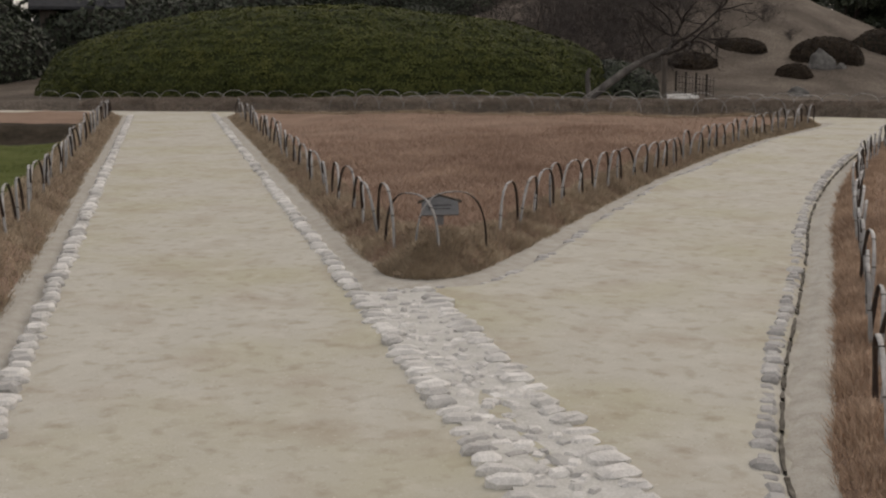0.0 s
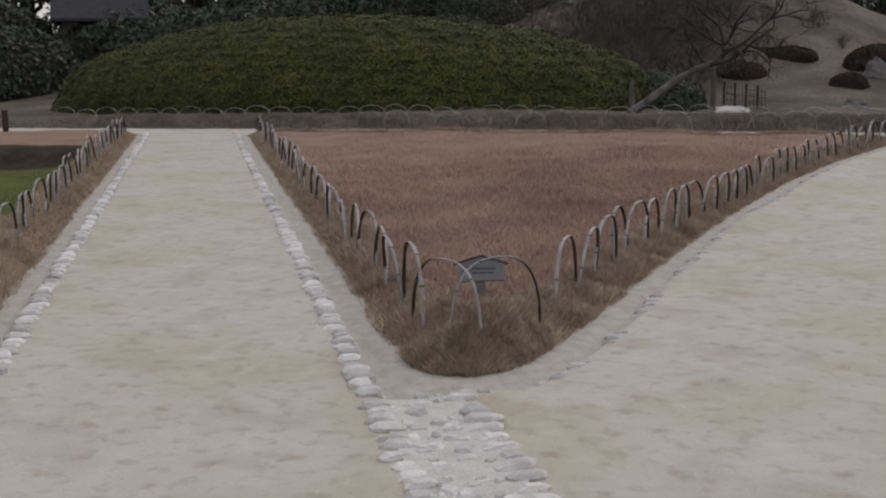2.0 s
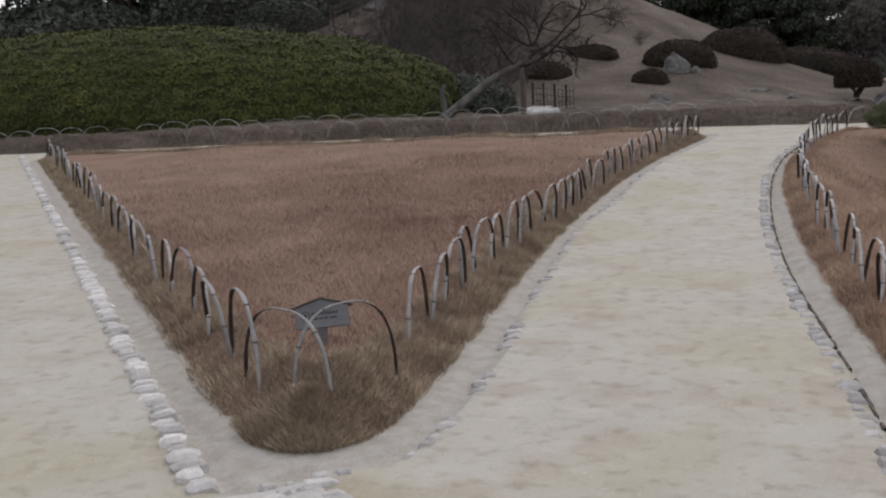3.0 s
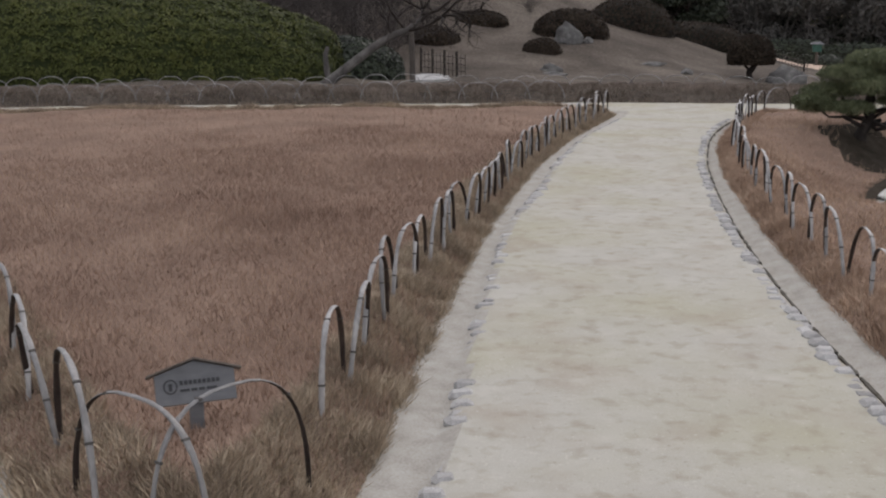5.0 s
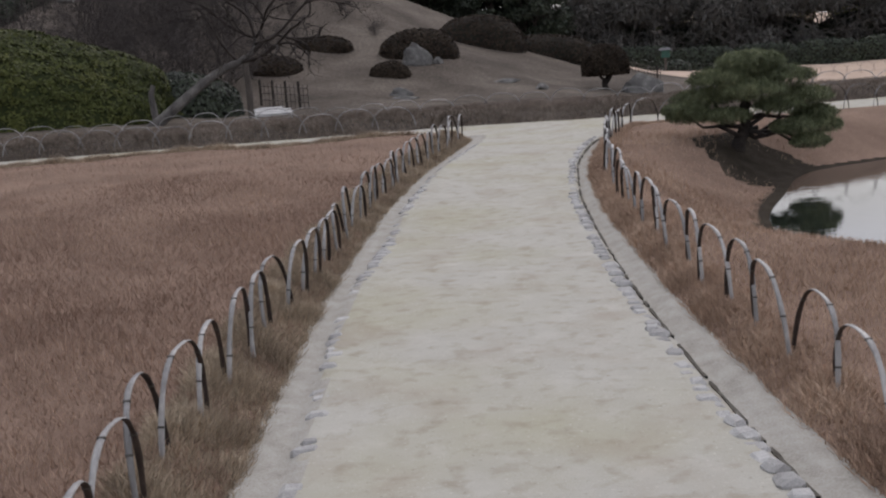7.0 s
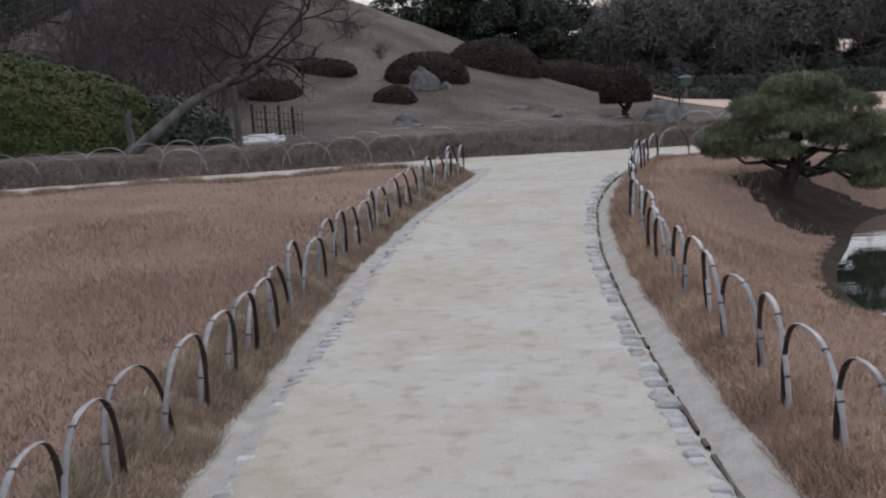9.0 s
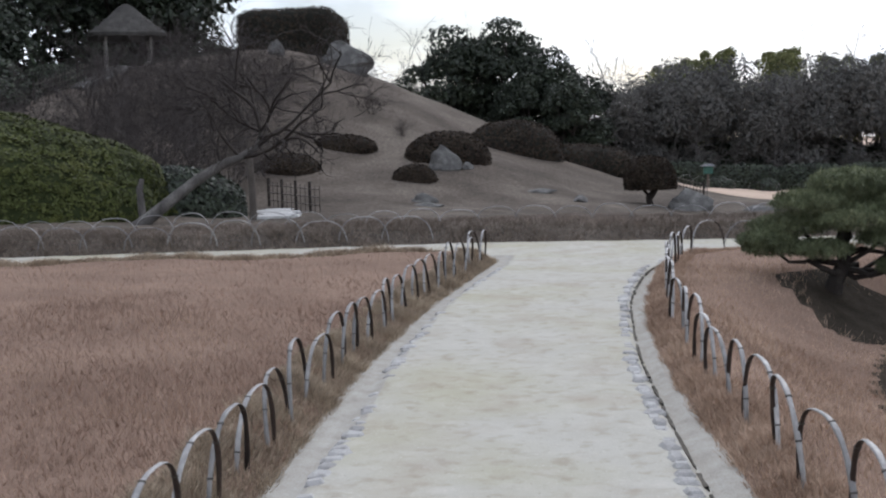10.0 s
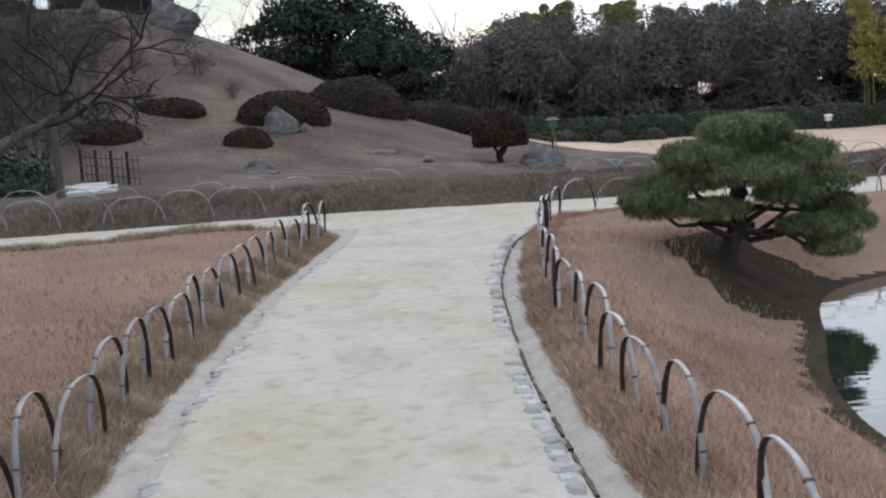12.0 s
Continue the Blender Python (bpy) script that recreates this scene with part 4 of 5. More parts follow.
by_ = bamboo(on_land(33.11, 82.08), 82, M_leaf_yel, "yellow-green bamboo clump at the field's edge")
clones(by_, [(37.11, 81.48, 0.1, 100, 1.0), (44.35, 79.4, 0.1, 220, 1.0)])
t4 = crown_tree(on_land(33.73, 94.47), 10.5, 4.4, 9000, 0.17, M_leaf_bam, "broad olive-green tree above the bamboo", 24, 16, 0.25, name="broadleaf_tree")
clones(t4, [(41.7, 93.3, 0.2, 130, 1.0)])

# low dark hedge along the far field
for i, x in enumerate(np.arange(5, 50, 4.0)):
    y = 79.0 - 0.001 * (x - 5) ** 2
    if i == 0:
        lh = mound("field_hedge", on_land(x, y, -0.1), (2.3, 0.7, 1.6), -2, 6000, 0.11, M_leaf_dark, "low dark clipped hedge beyond the straw field", "hedge", 4.0, 91, "hedges beyond the field")
    else:
        copy_thing(lh, pose(*on_land(x, y, -0.1), 0, 0, -1 - 0.1 * x))
for x, y, rr in ((10.6, 74.3, 0.85), (14.0, 77.0, 0.7), (16.7, 77.4, 0.8)):
    mound("ball_shrub", on_land(x, y, 0.05), (rr, rr, rr * 0.9), 0, 1500, 0.09, M_leaf_dark, "round dark shrub at the edge of the straw field", "shrub", 2.2, int(x))

clones(us, [(8.01, 87.77, 0.1, 10, 1.1), (14.26, 89.22, 0.1, 70, 1.1), (20.72, 90.88, 0.1, 150, 1.1), (27.5, 90.76, 0.1, 200, 1.1), (34.6, 90.1, 0.1, 20, 1.1), (42.27, 86.9, 0.1, 90, 1.1), (50.64, 81.65, 0.1, 130, 1.2), (1.38, 88.53, 0.1, 40, 0.9), (-6.14, 89.69, 0.1, 80, 1.0)])


# ---- pine ----
pine = new("garden_pine")
tagged(pine, "low spreading garden pine with clipped needle pads by the pond", "tree")
PX0, PY0 = PINE
pine.matrix_basis = pose(PX0, PY0, land1(PX0, PY0)) @ Matrix.Scale(0.76, 4)
trunk = [(np.array([(-0.12, 0.0, -0.15), (-0.05, 0, 0.15), (0.08, 0.02, 0.4), (0.02, 0.0, 0.65), (0.1, 0.02, 0.95), (0.05, 0, 1.3)]), np.array([0.14, 0.11, 0.10, 0.085, 0.06, 0.03]))]
pads, r = [], np.random.default_rng(5)
for (x, y, z, rx, rz) in ((0.15, 0, 1.42, 0.62, 0.20), (-0.35, -0.1, 1.18, 0.6, 0.19), (0.65, 0.05, 1.15, 0.6, 0.2), (-0.6, 0.1, 0.88, 0.55, 0.17), (0.1, -0.35, 0.98, 0.6, 0.2), (1.0, 0.0, 0.82, 0.52, 0.18), (0.55, -0.25, 0.72, 0.45, 0.16),
                          (-0.85, -0.05, 0.62, 0.45, 0.15), (-0.3, -0.3, 0.60, 0.42, 0.14), (1.2, 0.1, 0.52, 0.4, 0.16), (0.2, 0.5, 1.1, 0.6, 0.2), (0.75, -0.35, 0.36, 0.4, 0.15), (1.3, -0.1, 0.34, 0.34, 0.16), (1.0, -0.35, 0.12, 0.36, 0.14), (-0.95, -0.1, 0.72, 0.42, 0.14), (0.35, 0.3, 1.3, 0.5, 0.18)):
    pads.append((x, y, z, rx, rz))
    trunk.append(limb((0.05, 0, max(0.3, z - 0.35)), (x, y, z - 0.04), 0.045, 0.015, 0.07, int(100 * z + 37 * x + 500)))
put("trunk", tubes("trunk", trunk, M_bark_dark, 7), pine)
for i, (x, y, z, rx, rz) in enumerate(pads):
    n = int(15000 * rx)
    d = r.normal(size=(n, 3))
    d /= np.linalg.norm(d, axis=1)[:, None]
    d[:, 2] = np.where(r.random(n) < 0.78, np.abs(d[:, 2]), d[:, 2] * 0.6)
    lump = 1 + 0.16 * np.sin(d[:, 0] * 8 + i) * np.sin(d[:, 1] * 7 + 2 * i) + 0.1 * np.sin(d[:, 0] * 17) * np.sin(d[:, 1] * 15)
    p = d * np.array([rx * 0.9, rx * 0.85, rz * 1.05]) * (lump * (0.75 + 0.27 * r.random(n)))[:, None] + np.array([x, y, z - 0.02])
    me = leaves("needle_pad", p, d * np.array([0.6, 0.6, 0.3]), 0.05, 0.0038, M_needle, 0.8, 200 + i, 1.6)
    put("needle_pad", me, pine)

# ---- sign board at the corner ----
sign = new("sign_board")
tagged(sign, "small grey wooden notice board with a gabled top in the lawn", "sign")
sx, sy = -3.25, 5.90
sign.matrix_basis = pose(sx, sy, land1(sx, sy), 0, 0, 29)
bm = bmesh.new()
box(bm, 0.05, 0.035, 0.26, pose(0, 0, 0.02), 0.004)
part("post", bm, M_sign, sign)
bm = bmesh.new()
outline = [(-0.135, 0), (0.135, 0), (0.135, 0.105), (0, 0.145), (-0.135, 0.105)]
back = [bm.verts.new((x, 0.0, z)) for x, z in outline]
front = [bm.verts.new((x, -0.022, z)) for x, z in outline]
bm.faces.new(back), bm.faces.new(front[::-1])
for i in range(5):
    bm.faces.new((back[i], front[i], front[(i + 1) % 5], back[(i + 1) % 5]))
bmesh.ops.recalc_face_normals(bm, faces=bm.faces)
board = part("board", bm, M_sign, sign)
board.matrix_basis = pose(0, -0.02, 0.10, -26, 0, 0) @ Matrix.Scale(1.05, 4)
for sgn in (-1, 1):
    bm = bmesh.new()
    box(bm, 0.172, 0.05, 0.007, pose(sgn * 0.079, -0.011, 0.128, 0, sgn * 16.5, 0), 0.002)
    part("roof_strip", bm, M_timber, board, "thin dark weathered roof strip")
bm = bmesh.new()
ring_o = [bm.verts.new((-0.085 + 0.024 * math.cos(a), -0.0245, 0.062 + 0.026 * math.sin(a))) for a in np.linspace(0, 2 * np.pi, 24, endpoint=False)]
ring_i = [bm.verts.new((-0.085 + 0.019 * math.cos(a), -0.0245, 0.062 + 0.021 * math.sin(a))) for a in np.linspace(0, 2 * np.pi, 24, endpoint=False)]
for i in range(24):
    bm.faces.new((ring_o[i], ring_o[(i + 1) % 24], ring_i[(i + 1) % 24], ring_i[i]))
box(bm, 0.012, 0.001, 0.026, pose(-0.085, -0.0245, 0.06))
part("emblem", bm, M_ink, board, "round black no-entry emblem")
bm = bmesh.new()
for k in range(9):
    box(bm, 0.011, 0.001, 0.014, pose(-0.048 + k * 0.0155, -0.0245, 0.072))
for k in range(4):
    box(bm, (0.032, 0.02, 0.02, 0.036)[k], 0.001, 0.009, pose((-0.038, -0.006, 0.02, 0.054)[k], -0.0245, 0.046))
part("lettering", bm, M_ink, board, "two rows of small dark lettering")


# ---- bamboo lattice fence and slab bridge ----
def lattice_fence(name, a, b, height, posts, label, slope=True):
    root = new(name)
    tagged(root, label, "fence")
    a, b = np.array(a), np.array(b)
    root.matrix_basis = pose(a[0], a[1], land1(*a))
    L = float(np.linalg.norm(b - a))
    z1 = land1(*b) - land1(*a)
    n = int(L / 0.16)
    for i in range(n + 1):
        t = i / n
        p = (b - a) * t
        thick = i % (n // posts if n >= posts else 1) == 0
        rad = 0.034 if thick else 0.013
        hh = height * (1.12 if thick else 1.0)
        put("post" if thick else "picket", tubes("picket", [(np.array([(p[0], p[1], z1 * t - 0.1), (p[0], p[1], z1 * t + hh)]), np.array([rad, rad]))], M_bark_dark if thick else M_timber, 6), root)
    for h in (0.25, 0.55, 0.85):
        put("rail", tubes("rail", [(np.array([(0, -0.02, height * h), (b[0] - a[0], b[1] - a[1] - 0.02, z1 + height * h)]), np.array([0.014, 0.014]))], M_timber, 6), root)
    return root


lattice_fence("lattice_fence", (-7.0, 31.7), (-5.65, 30.4), 0.55, 3, "low bamboo lattice fence beside the slab bridge")
lattice_fence("stair_fence", (-17.3, 43.7), (-16.0, 46.5), 0.75, 3, "bamboo fence climbing beside the stone stairs")
lattice_fence("picket_fence", (1.1, 50.9), (4.9, 45.4), 0.42, 4, "low bamboo picket fence along the hill's foot")
slabs = new("slab_bridge")
tagged(slabs, "pale stone slabs laid as stepping path beside the fence", "stepping stones")
slabs.matrix_basis = pose(*on_land(-6.35, 29.8))
for i in range(6):
    bm = bmesh.new()
    box(bm, 0.85 - 0.08 * (i % 3), 0.24, 0.07, Matrix(), 0.015)
    ob = part("slab", bm, M_slab, slabs)
    ob.matrix_basis = pose(0.12 * (i % 2) - 0.10 * i, 0.34 * i - 0.3, 0.02 + 0.008 * i, 0, 0, 12 * math.sin(i * 2.1))

# ---- pavilion on the hill ----
pav = new("pavilion")
tagged(pav, "small open garden pavilion with a thatched hipped roof on the hilltop", "pavilion")
pav.matrix_basis = pose(-16.8, 51.7, land1(-16.8, 51.7) - 0.05, 0, 0, 22)
bm = bmesh.new()
box(bm, 2.3, 2.3, 0.3, pose(0, 0, 0.0), 0.03)
part("stone_base", bm, M_rock, pav, "grey stone plinth")
for ix in (-0.85, 0.85):
    for iy in (-0.85, 0.85):
        bm = bmesh.new()
        box(bm, 0.1, 0.1, 1.6, pose(ix, iy, 0.9), 0.01)
        part("post", bm, M_timber_pale, pav)
for k in range(4):
    bm = bmesh.new()
    box(bm, 1.7, 0.07, 0.1, pose(0, 0, 0, 0, 0, 90 * k) @ pose(0, -0.85, 1.6), 0.01)
    part("beam", bm, M_timber, pav)
for k in (1, 2):
    bm = bmesh.new()
    box(bm, 1.7, 0.3, 0.06, pose(0, 0, 0, 0, 0, 90 * k) @ pose(0, -0.7, 0.5), 0.01)
    part("bench", bm, M_timber_pale, pav)
bm = bmesh.new()
rings = []
for rr, z in ((1.5, 1.55), (1.52, 1.68), (1.1, 2.02), (0.7, 2.38), (0.32, 2.75), (0.12, 2.9)):
    rings.append([bm.verts.new((rr * (abs(math.cos(a)) ** 0.35) * math.copysign(1, math.cos(a)), rr * (abs(math.sin(a)) ** 0.35) * math.copysign(1, math.sin(a)), z)) for a in np.linspace(0.001, 2 * np.pi + 0.001, 32, endpoint=False)])
for a, b in zip(rings, rings[1:]):
    for i in range(32):
        bm.faces.new((a[i], a[(i + 1) % 32], b[(i + 1) % 32], b[i]))
bm.faces.new(rings[0][::-1]), bm.faces.new(rings[-1])
part("roof", bm, M_thatch, pav, "steep grey thatched roof")
stairs = new("stone_stairs")
tagged(stairs, "rough grey stone stairs up to the pavilion", "stairs")
stairs.matrix_basis = pose(-15.8, 44.7, land1(-15.8, 44.7))
for i in range(10):
    x, y = -15.8 - 0.03 * i, 44.7 + 0.46 * i
    rr = rock("step", (x + 15.8, y - 44.7, land1(x, y) - land1(-15.8, 44.7) + 0.04), (1.2, 0.45, 0.26), 30 + i, "")
    rr.parent = stairs
    del rr["category"]


HALL = (-33.6, 37.6)


# ---- lanterns and posts ----
def lantern(place, roof, label, h=1.6):
    root = new("garden_lantern")
    tagged(root, label, "lantern")
    root.matrix_basis = pose(*place) @ Matrix.Scale(0.85 if roof is M_copper else 0.6, 4)
    bm = bmesh.new()
    box(bm, 0.16, 0.16, h, pose(0, 0, h / 2 - 0.1), 0.02)
    part("post", bm, M_timber, root)
    bm = bmesh.new()
    box(bm, 0.55, 0.45, 0.5, pose(0, 0, h + 0.1), 0.02)
    part("box", bm, M_plaster if roof is not M_copper else M_copper, root)
    bm = bmesh.new()
    bmesh.ops.create_cone(bm, cap_ends=True, segments=4, radius1=0.6, radius2=0.3, depth=0.16, matrix=pose(0, 0, h + 0.43, 0, 0, 45))
    part("roof", bm, M_sign if roof is M_copper else roof, root)


lantern(on_land(9.2, 70.2), M_copper, "green-roofed notice box on a post beyond the field", 1.2)
lantern(on_land(27.2, 76.0), M_plaster, "pale stone lantern at the grove's edge", 1.0)
for x, y in ((-20.1, 18.2),):
    bm = bmesh.new()
    box(bm, 0.10, 0.10, 0.55, pose(0, 0, 0.2), 0.012)
    p = part("timber_post", bm, M_bark_dark, None, "short dark timber post at the lawn's edge")
    p["category"] = "post"
    p.matrix_basis = pose(x, y, land1(x, y))

# rows of small hoops before the straw field
bm_h = hoop_mesh(0.7, 0.5, 77)
for i, x in enumerate(np.arange(5.4, 19.5, 0.62)):
    y = 57.5 + 0.05 * (x - 5)
    h = put("bamboo_hoop", bm_h, m=pose(x, y, land1(x, y), 0, 0, -6), label="pale bamboo hoop at the edge of the straw field", category="hoop edging", group="hoops before the straw field")

# dark old garden hall far behind the hedge
hall = new("garden_hall")
tagged(hall, "dark timber hall with a tiled roof far behind the hedge", "building")
hall.matrix_basis = pose(HALL[0], HALL[1], 0.0, 0, 0, 41)


def gable(name, half, depth, eave, ridge, x0, label):
    bm = bmesh.new()
    prof = [(-depth, eave - 0.12), (depth, eave - 0.12), (depth, eave), (0.12, ridge), (-0.12, ridge), (-depth, eave)]
    ends = [[bm.verts.new((x0 + x, y, z)) for y, z in prof] for x in (-half, half)]
    bm.faces.new(ends[0]), bm.faces.new(ends[1][::-1])
    for i in range(len(prof)):
        k = (i + 1) % len(prof)
        bm.faces.new((ends[0][i], ends[1][i], ends[1][k], ends[0][k]))
    bmesh.ops.recalc_face_normals(bm, faces=bm.faces)
    return part(name, bm, M_tile, hall, label)


for nm, w, d, h, x0 in (("wall", 3.0, 3.6, 3.3, -0.7), ("wing_wall", 3.0, 2.6, 2.75, 2.4)):
    bm = bmesh.new()
    box(bm, w, d, h + 0.4, pose(x0, 0, h / 2 - 0.2), 0.02)
    part(nm, bm, M_timber, hall, "dark weathered board wall")
gable("roof", 1.9, 2.5, 3.3, 4.9, -0.7, "dark tiled gable roof")
gable("wing_roof", 1.7, 1.8, 2.75, 3.25, 2.5, "low dark tiled roof")
for x in (-0.4, 0.35):
    bm = bmesh.new()
    box(bm, 0.62, 0.05, 0.75, pose(x, -1.82, 2.75), 0.01)
    part("shutter", bm, M_bark, hall, "grey wooden shutter")


# ---- grass ----
def scatter(n, x0, x1, y0, y1, seed):
    r = np.random.default_rng(seed)
    return r.uniform(x0, x1, n), r.uniform(y0, y1, n), r


def grass(name, n, rect, test, h, w, mat, label, seed, lean=0.45):
    x, y, r = scatter(n, *rect, seed)
    sd = path_sdf(x, y)
    ok = test(x, y, sd, r)
    x, y, sd = x[ok], y[ok], sd[ok]
    hh = h * (0.7 + 0.5 * np.abs(np.sin(x * 1.3 + 0.7 * y) * np.sin(y * 1.1)))
    me = blades(name, x, y, land(x, y, sd), hh, w, mat, lean, seed)
    return put(name, me, label=label, category="grass", kind="stuff")


def in_bed(x, y, sd, r):
    n, s = x * AN[0] + y * AN[1], x * AX[0] + y * AX[1]
    return (sd > 0.06) & (n > 0.3) & (s < 26.3) & (x < -1.5) & (far_side(x, y) < -1.9)


def near(x, y, far):
    return np.clip(1.25 - np.hypot(x + 1.8, y - np.clip(y, 4, 11)) / far, 0.08, 1)


grass("lawn_grass", 480000, (-10.5, -1.7, 4.6, 21.4), lambda x, y, sd, r: in_bed(x, y, sd, r) & (r.random(len(x)) < near(x, y, 6.5)), 0.055, 0.0035, M_blade, "short dry brown winter lawn grass", 301)
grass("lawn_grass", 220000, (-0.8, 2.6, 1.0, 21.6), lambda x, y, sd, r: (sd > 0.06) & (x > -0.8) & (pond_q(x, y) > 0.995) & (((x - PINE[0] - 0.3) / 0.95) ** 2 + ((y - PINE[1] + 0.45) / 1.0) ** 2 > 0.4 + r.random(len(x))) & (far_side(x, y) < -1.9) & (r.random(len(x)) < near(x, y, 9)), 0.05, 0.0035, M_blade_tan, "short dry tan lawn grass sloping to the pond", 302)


def edge_grass(name, line, side, d0, d1, n, h, w, mat, label, seed, lean=0.7):
    """Blades in a band beside a polyline, longest near its rim."""
    r = np.random.default_rng(seed)
    p = np.asarray(line, float)
    s = np.concatenate([[0], np.cumsum(np.linalg.norm(np.diff(p, axis=0), axis=1))])
    q = offset(p, side)
    t, d = r.random(n) * s[-1], d0 + (d1 - d0) * r.random(n)
    x0, y0 = np.interp(t, s, p[:, 0]), np.interp(t, s, p[:, 1])
    x1, y1 = np.interp(t, s, q[:, 0]), np.interp(t, s, q[:, 1])
    x, y = x0 + (x1 - x0) * d, y0 + (y1 - y0) * d
    clump = 0.55 + 0.75 * np.abs(np.sin(x * 5.1 + 2 * np.sin(y * 3.3)) * np.sin(y * 4.3 + x))
    keep = r.random(n) < 0.35 + 0.65 * clump
    x, y, clump = x[keep], y[keep], clump[keep]
    sd = path_sdf(x, y)
    ok = sd > 0.025
    x, y, sd, clump = x[ok], y[ok], sd[ok], clump[ok]
    z = np.maximum(land(x, y, sd), -0.03)
    return put(name, blades(name, x, y, z, h * clump, w, mat, lean, seed), label=label, category="grass", kind="stuff")


LBL = "longer dry tufts along the lawn's edge"
edge_grass("edge_grass", B_left[4:-4], 1, -0.02, 0.42, 260000, 0.055, 0.0030, M_tuft, LBL, 311)
edge_grass("edge_grass", B_left[:22], 1, -0.02, 0.4, 30000, 0.05, 0.0032, M_tuft, LBL, 312)
edge_grass("edge_grass", np.array([sn(s, 0.32) for s in np.linspace(5.7, 26.0, 60)]), -1, -0.02, 0.45, 120000, 0.055, 0.0034, M_tuft, LBL, 313)
edge_grass("edge_grass", np.array([sn(s, -1.9) for s in np.linspace(-1, 26.0, 70)]), 1, -0.02, 0.75, 130000, 0.06, 0.0036, M_tuft, LBL, 314)
edge_grass("edge_grass", B_right, -1, -0.02, 0.34, 150000, 0.05, 0.0032, M_blade_tan, LBL, 315)
edge_grass("bank_grass", C_far[14:52], 1, 0.0, 1.6, 220000, 0.075, 0.006, M_bank, "dry grass on the low bank beyond the path", 316)
edge_grass("edge_grass", C_near[17:36], -1, 0.0, 0.6, 70000, 0.07, 0.005, M_tuft, LBL, 317)
grass("green_grass", 90000, (-17, -5, 0, 14), lambda x, y, sd, r: (x * AN[0] + y * AN[1] < -2.7) & (x * AX[0] + y * AX[1] < 19.3), 0.035, 0.004, M_gblade, "short green turf beside the path", 307)


# ---- stones set in the path ----
def stone_mesh(seed, mat):
    r = random.Random(seed)
    bm = bmesh.new()
    bmesh.ops.create_cube(bm, size=1)
    bmesh.ops.bevel(bm, geom=list(bm.edges), offset=0.22, segments=1, affect="EDGES", profile=0.5)
    for v in bm.verts:
        v.co += Vector((r.uniform(-0.07, 0.07), r.uniform(-0.07, 0.07), r.uniform(-0.04, 0.04)))
    me = bpy.data.meshes.new("stone")
    bm.to_mesh(me), bm.free()
    me.materials.append(mat)
    return me


STONES = [stone_mesh(i, M_stone) for i in range(8)]
FLAT_STONES = [stone_mesh(i + 20, M_stone_grey) for i in range(8)]


def stone(parent, x, y, turn, sx, sy, top, kinds=STONES):
    h = 0.08
    put("stone", random.choice(kinds), parent, pose(x, y, top - h / 2, random.uniform(-5, 5), random.uniform(-5, 5), math.degrees(turn)) @ Matrix.Diagonal((sx, sy, h, 1)))


def edging(line, step, across, along, top, label, skip=0.0, kinds=STONES):
    root = new("stone_edging")
    tagged(root, label, "edging", "", "structure")
    for x, y, a in resample(line, step, step * 0.10):
        if random.random() < skip:
            continue
        stone(root, x + random.uniform(-0.012, 0.012), y + random.uniform(-0.012, 0.012), a + math.pi / 2 + random.uniform(-0.22, 0.22), across * random.uniform(0.75, 1.25), along * random.uniform(0.7, 1.15), top + random.uniform(-0.012, 0.012), kinds)


edging([sn(0.0, -1.74), sn(25.8, -1.83)], 0.125, 0.12, 0.095, 0.032, "line of small pale stones along the path")
edging([sn(5.25, 0.085), sn(25.8, 0.085)], 0.125, 0.12, 0.095, 0.032, "line of small pale stones along the path", 0.05)
edging(B_rstone, 0.112, 0.09, 0.10, 0.010, "line of flat grey stones along the path", 0.02, FLAT_STONES)
edging(B_lstone, 0.115, 0.10, 0.09, 0.0, "sparse half-buried stones along the path", 0.25, FLAT_STONES)
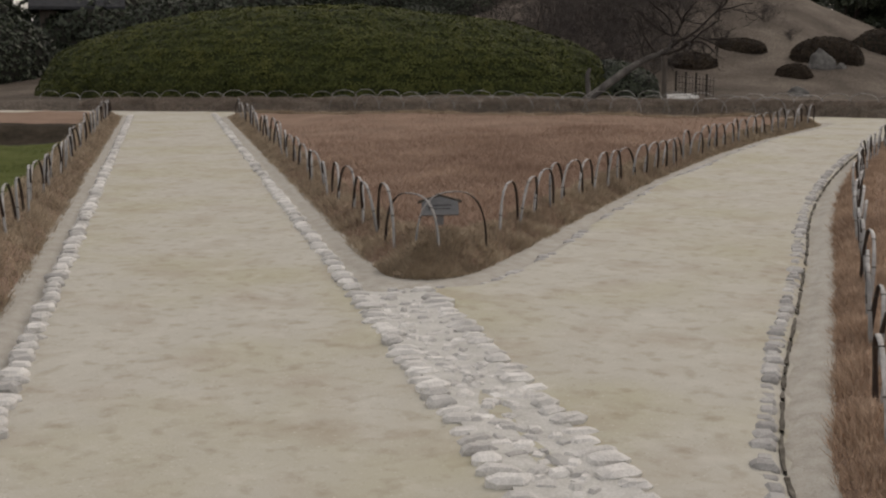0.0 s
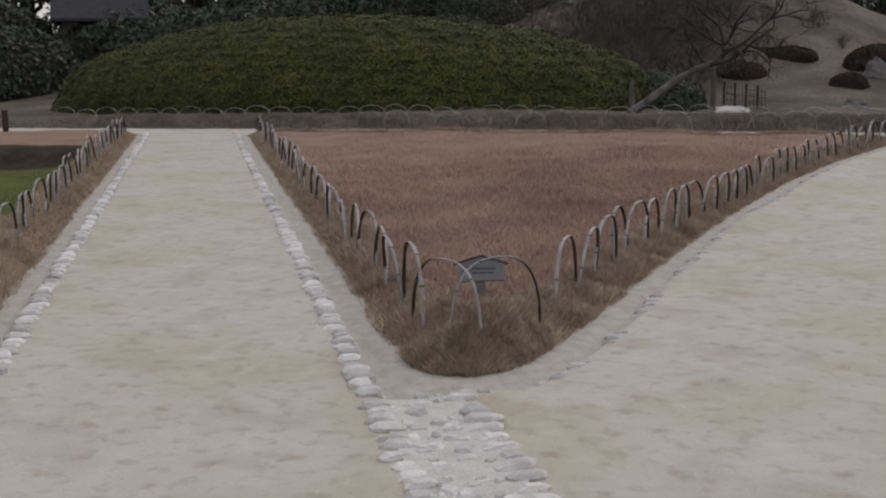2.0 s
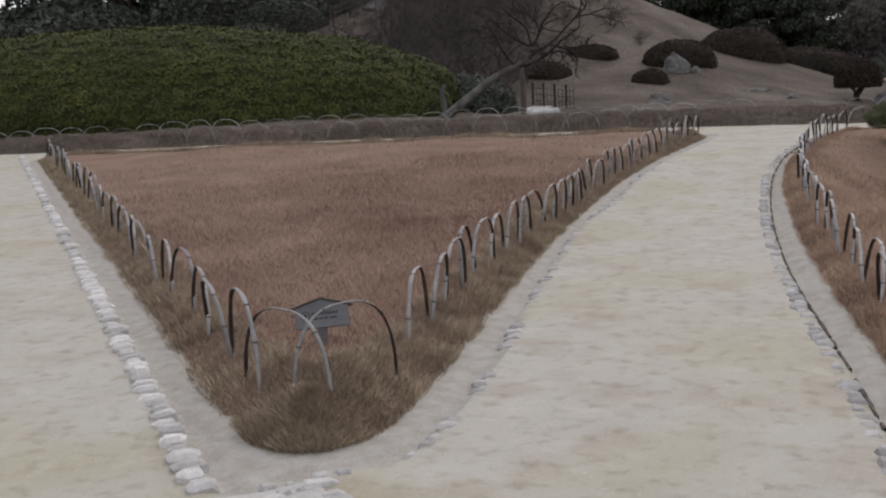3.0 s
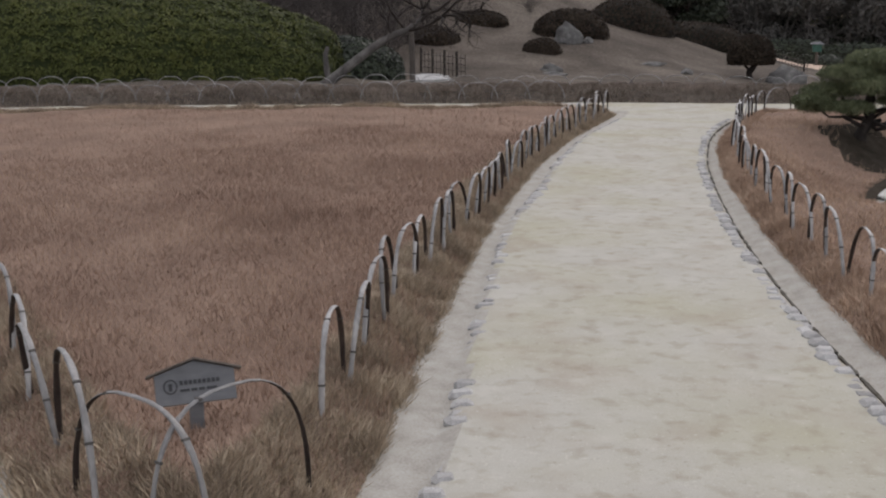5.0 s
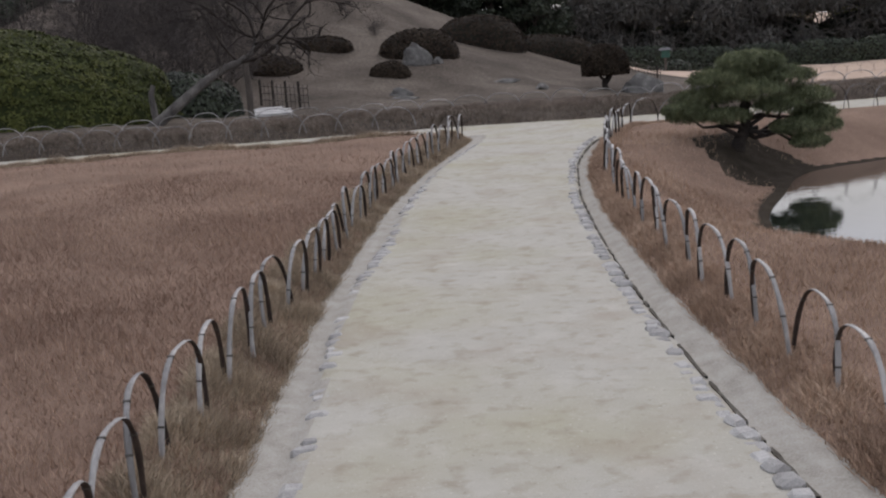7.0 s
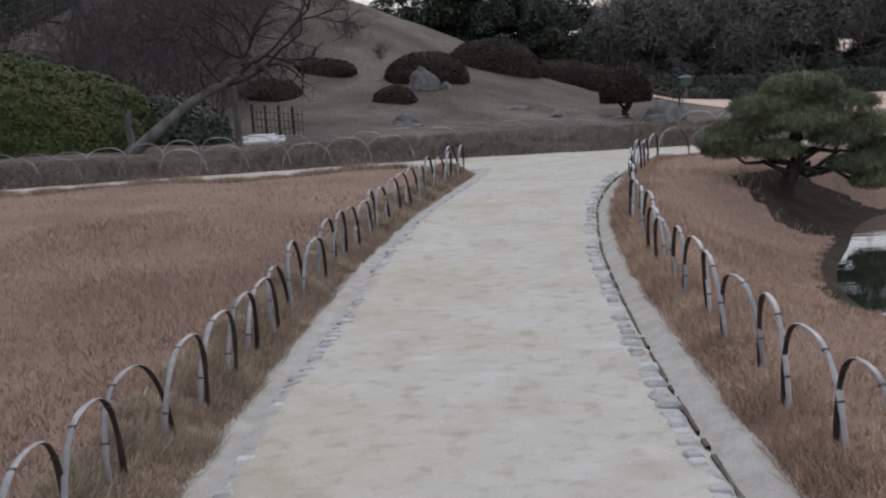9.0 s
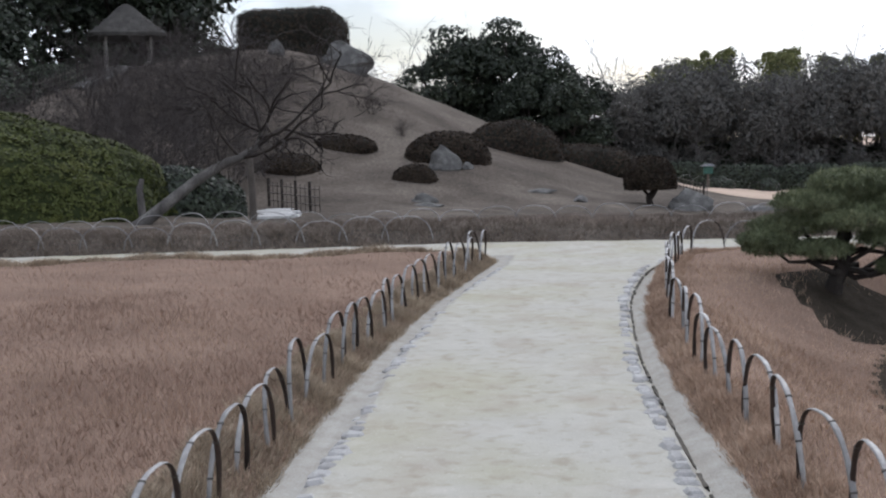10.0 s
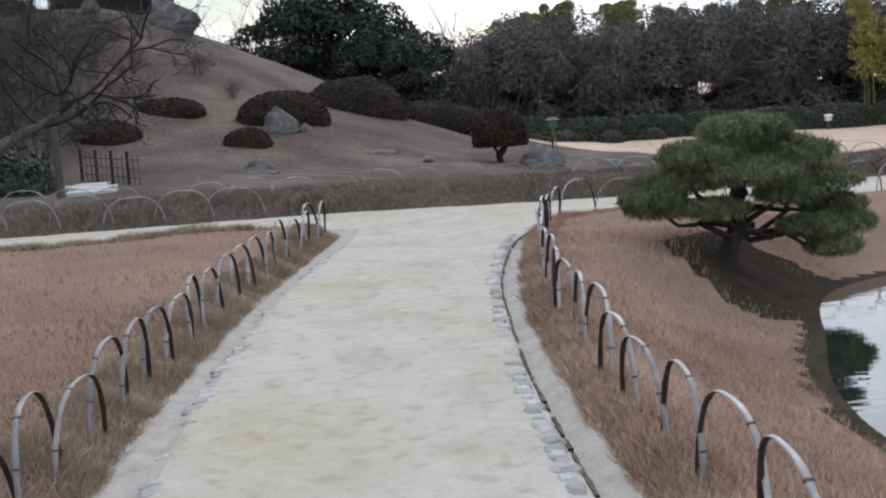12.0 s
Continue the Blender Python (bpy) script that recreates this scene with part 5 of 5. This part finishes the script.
# dark strip painting the shadow line of the soil groove behind the flat stones
jl = offset(smooth_line(B_rstone, 3), -0.068)
jt = np.gradient(jl, axis=0)
jt /= np.linalg.norm(jt, axis=1)[:, None]
jn = np.stack([jt[:, 1], -jt[:, 0]], 1)
jw = 0.006 + 0.009 * np.abs(np.sin(np.arange(len(jl)) * 1.7) * np.sin(np.arange(len(jl)) * 0.53))
jv = np.concatenate([np.column_stack([jl + jn * (k * jw)[:, None], np.full(len(jl), z)]) for k, z in ((-1, -0.05), (-0.8, -0.012), (0.8, -0.012), (1, -0.05))])
m_ = len(jl)
jf = [(a * m_ + i, (a + 1) * m_ + i, (a + 1) * m_ + i + 1, a * m_ + i + 1) for a in range(3) for i in range(m_ - 1) if math.sin(i * 2.3) + math.sin(i * 0.71) > -0.9]
put("soil_joint", fast_mesh("soil_joint", jv, jf, [M_groove_shade]), label="dark strip of soil and painted shadow beside the flat edging stones", category="edging", kind="structure")
drain = new("cobble_drain")
tagged(drain, "cobbled drain strip of grey stones across the path", "drain", "", "structure")
sv = []
for s in np.linspace(-1.0, 5.1, 40):
    for n in (0.09, 0.30, 0.51):
        x, y = sn(s, n)
        sv.append((x, y, 0.013 - (0.012 if n == 0.30 else 0)))
sf = [(i * 3 + j, i * 3 + j + 1, i * 3 + j + 4, i * 3 + j + 3) for i in range(39) for j in range(2)]
put("sand_bed", fast_mesh("sand_bed", sv, sf, [M_pale], smooth=True), drain)
for n0, wid in ((0.09, 0.13), (0.51, 0.14)):
    for s in np.arange(0.8, 5.15, 0.118):
        x, y = sn(s + random.uniform(-0.015, 0.015), n0 + random.uniform(-0.02, 0.02))
        stone(drain, x, y, math.atan2(AN[1], AN[0]) + random.uniform(-0.3, 0.3), wid * random.uniform(0.8, 1.3), 0.085 * random.uniform(0.8, 1.2), 0.028 + random.uniform(-0.01, 0.012))
for i in range(190):
    x, y = sn(random.uniform(0.9, 5.15), random.uniform(0.16, 0.44))
    q = random.uniform(0.035, 0.085)
    stone(drain, x, y, random.uniform(0, 6.28), q * random.uniform(1, 1.6), q, 0.014 + random.uniform(-0.006, 0.01))
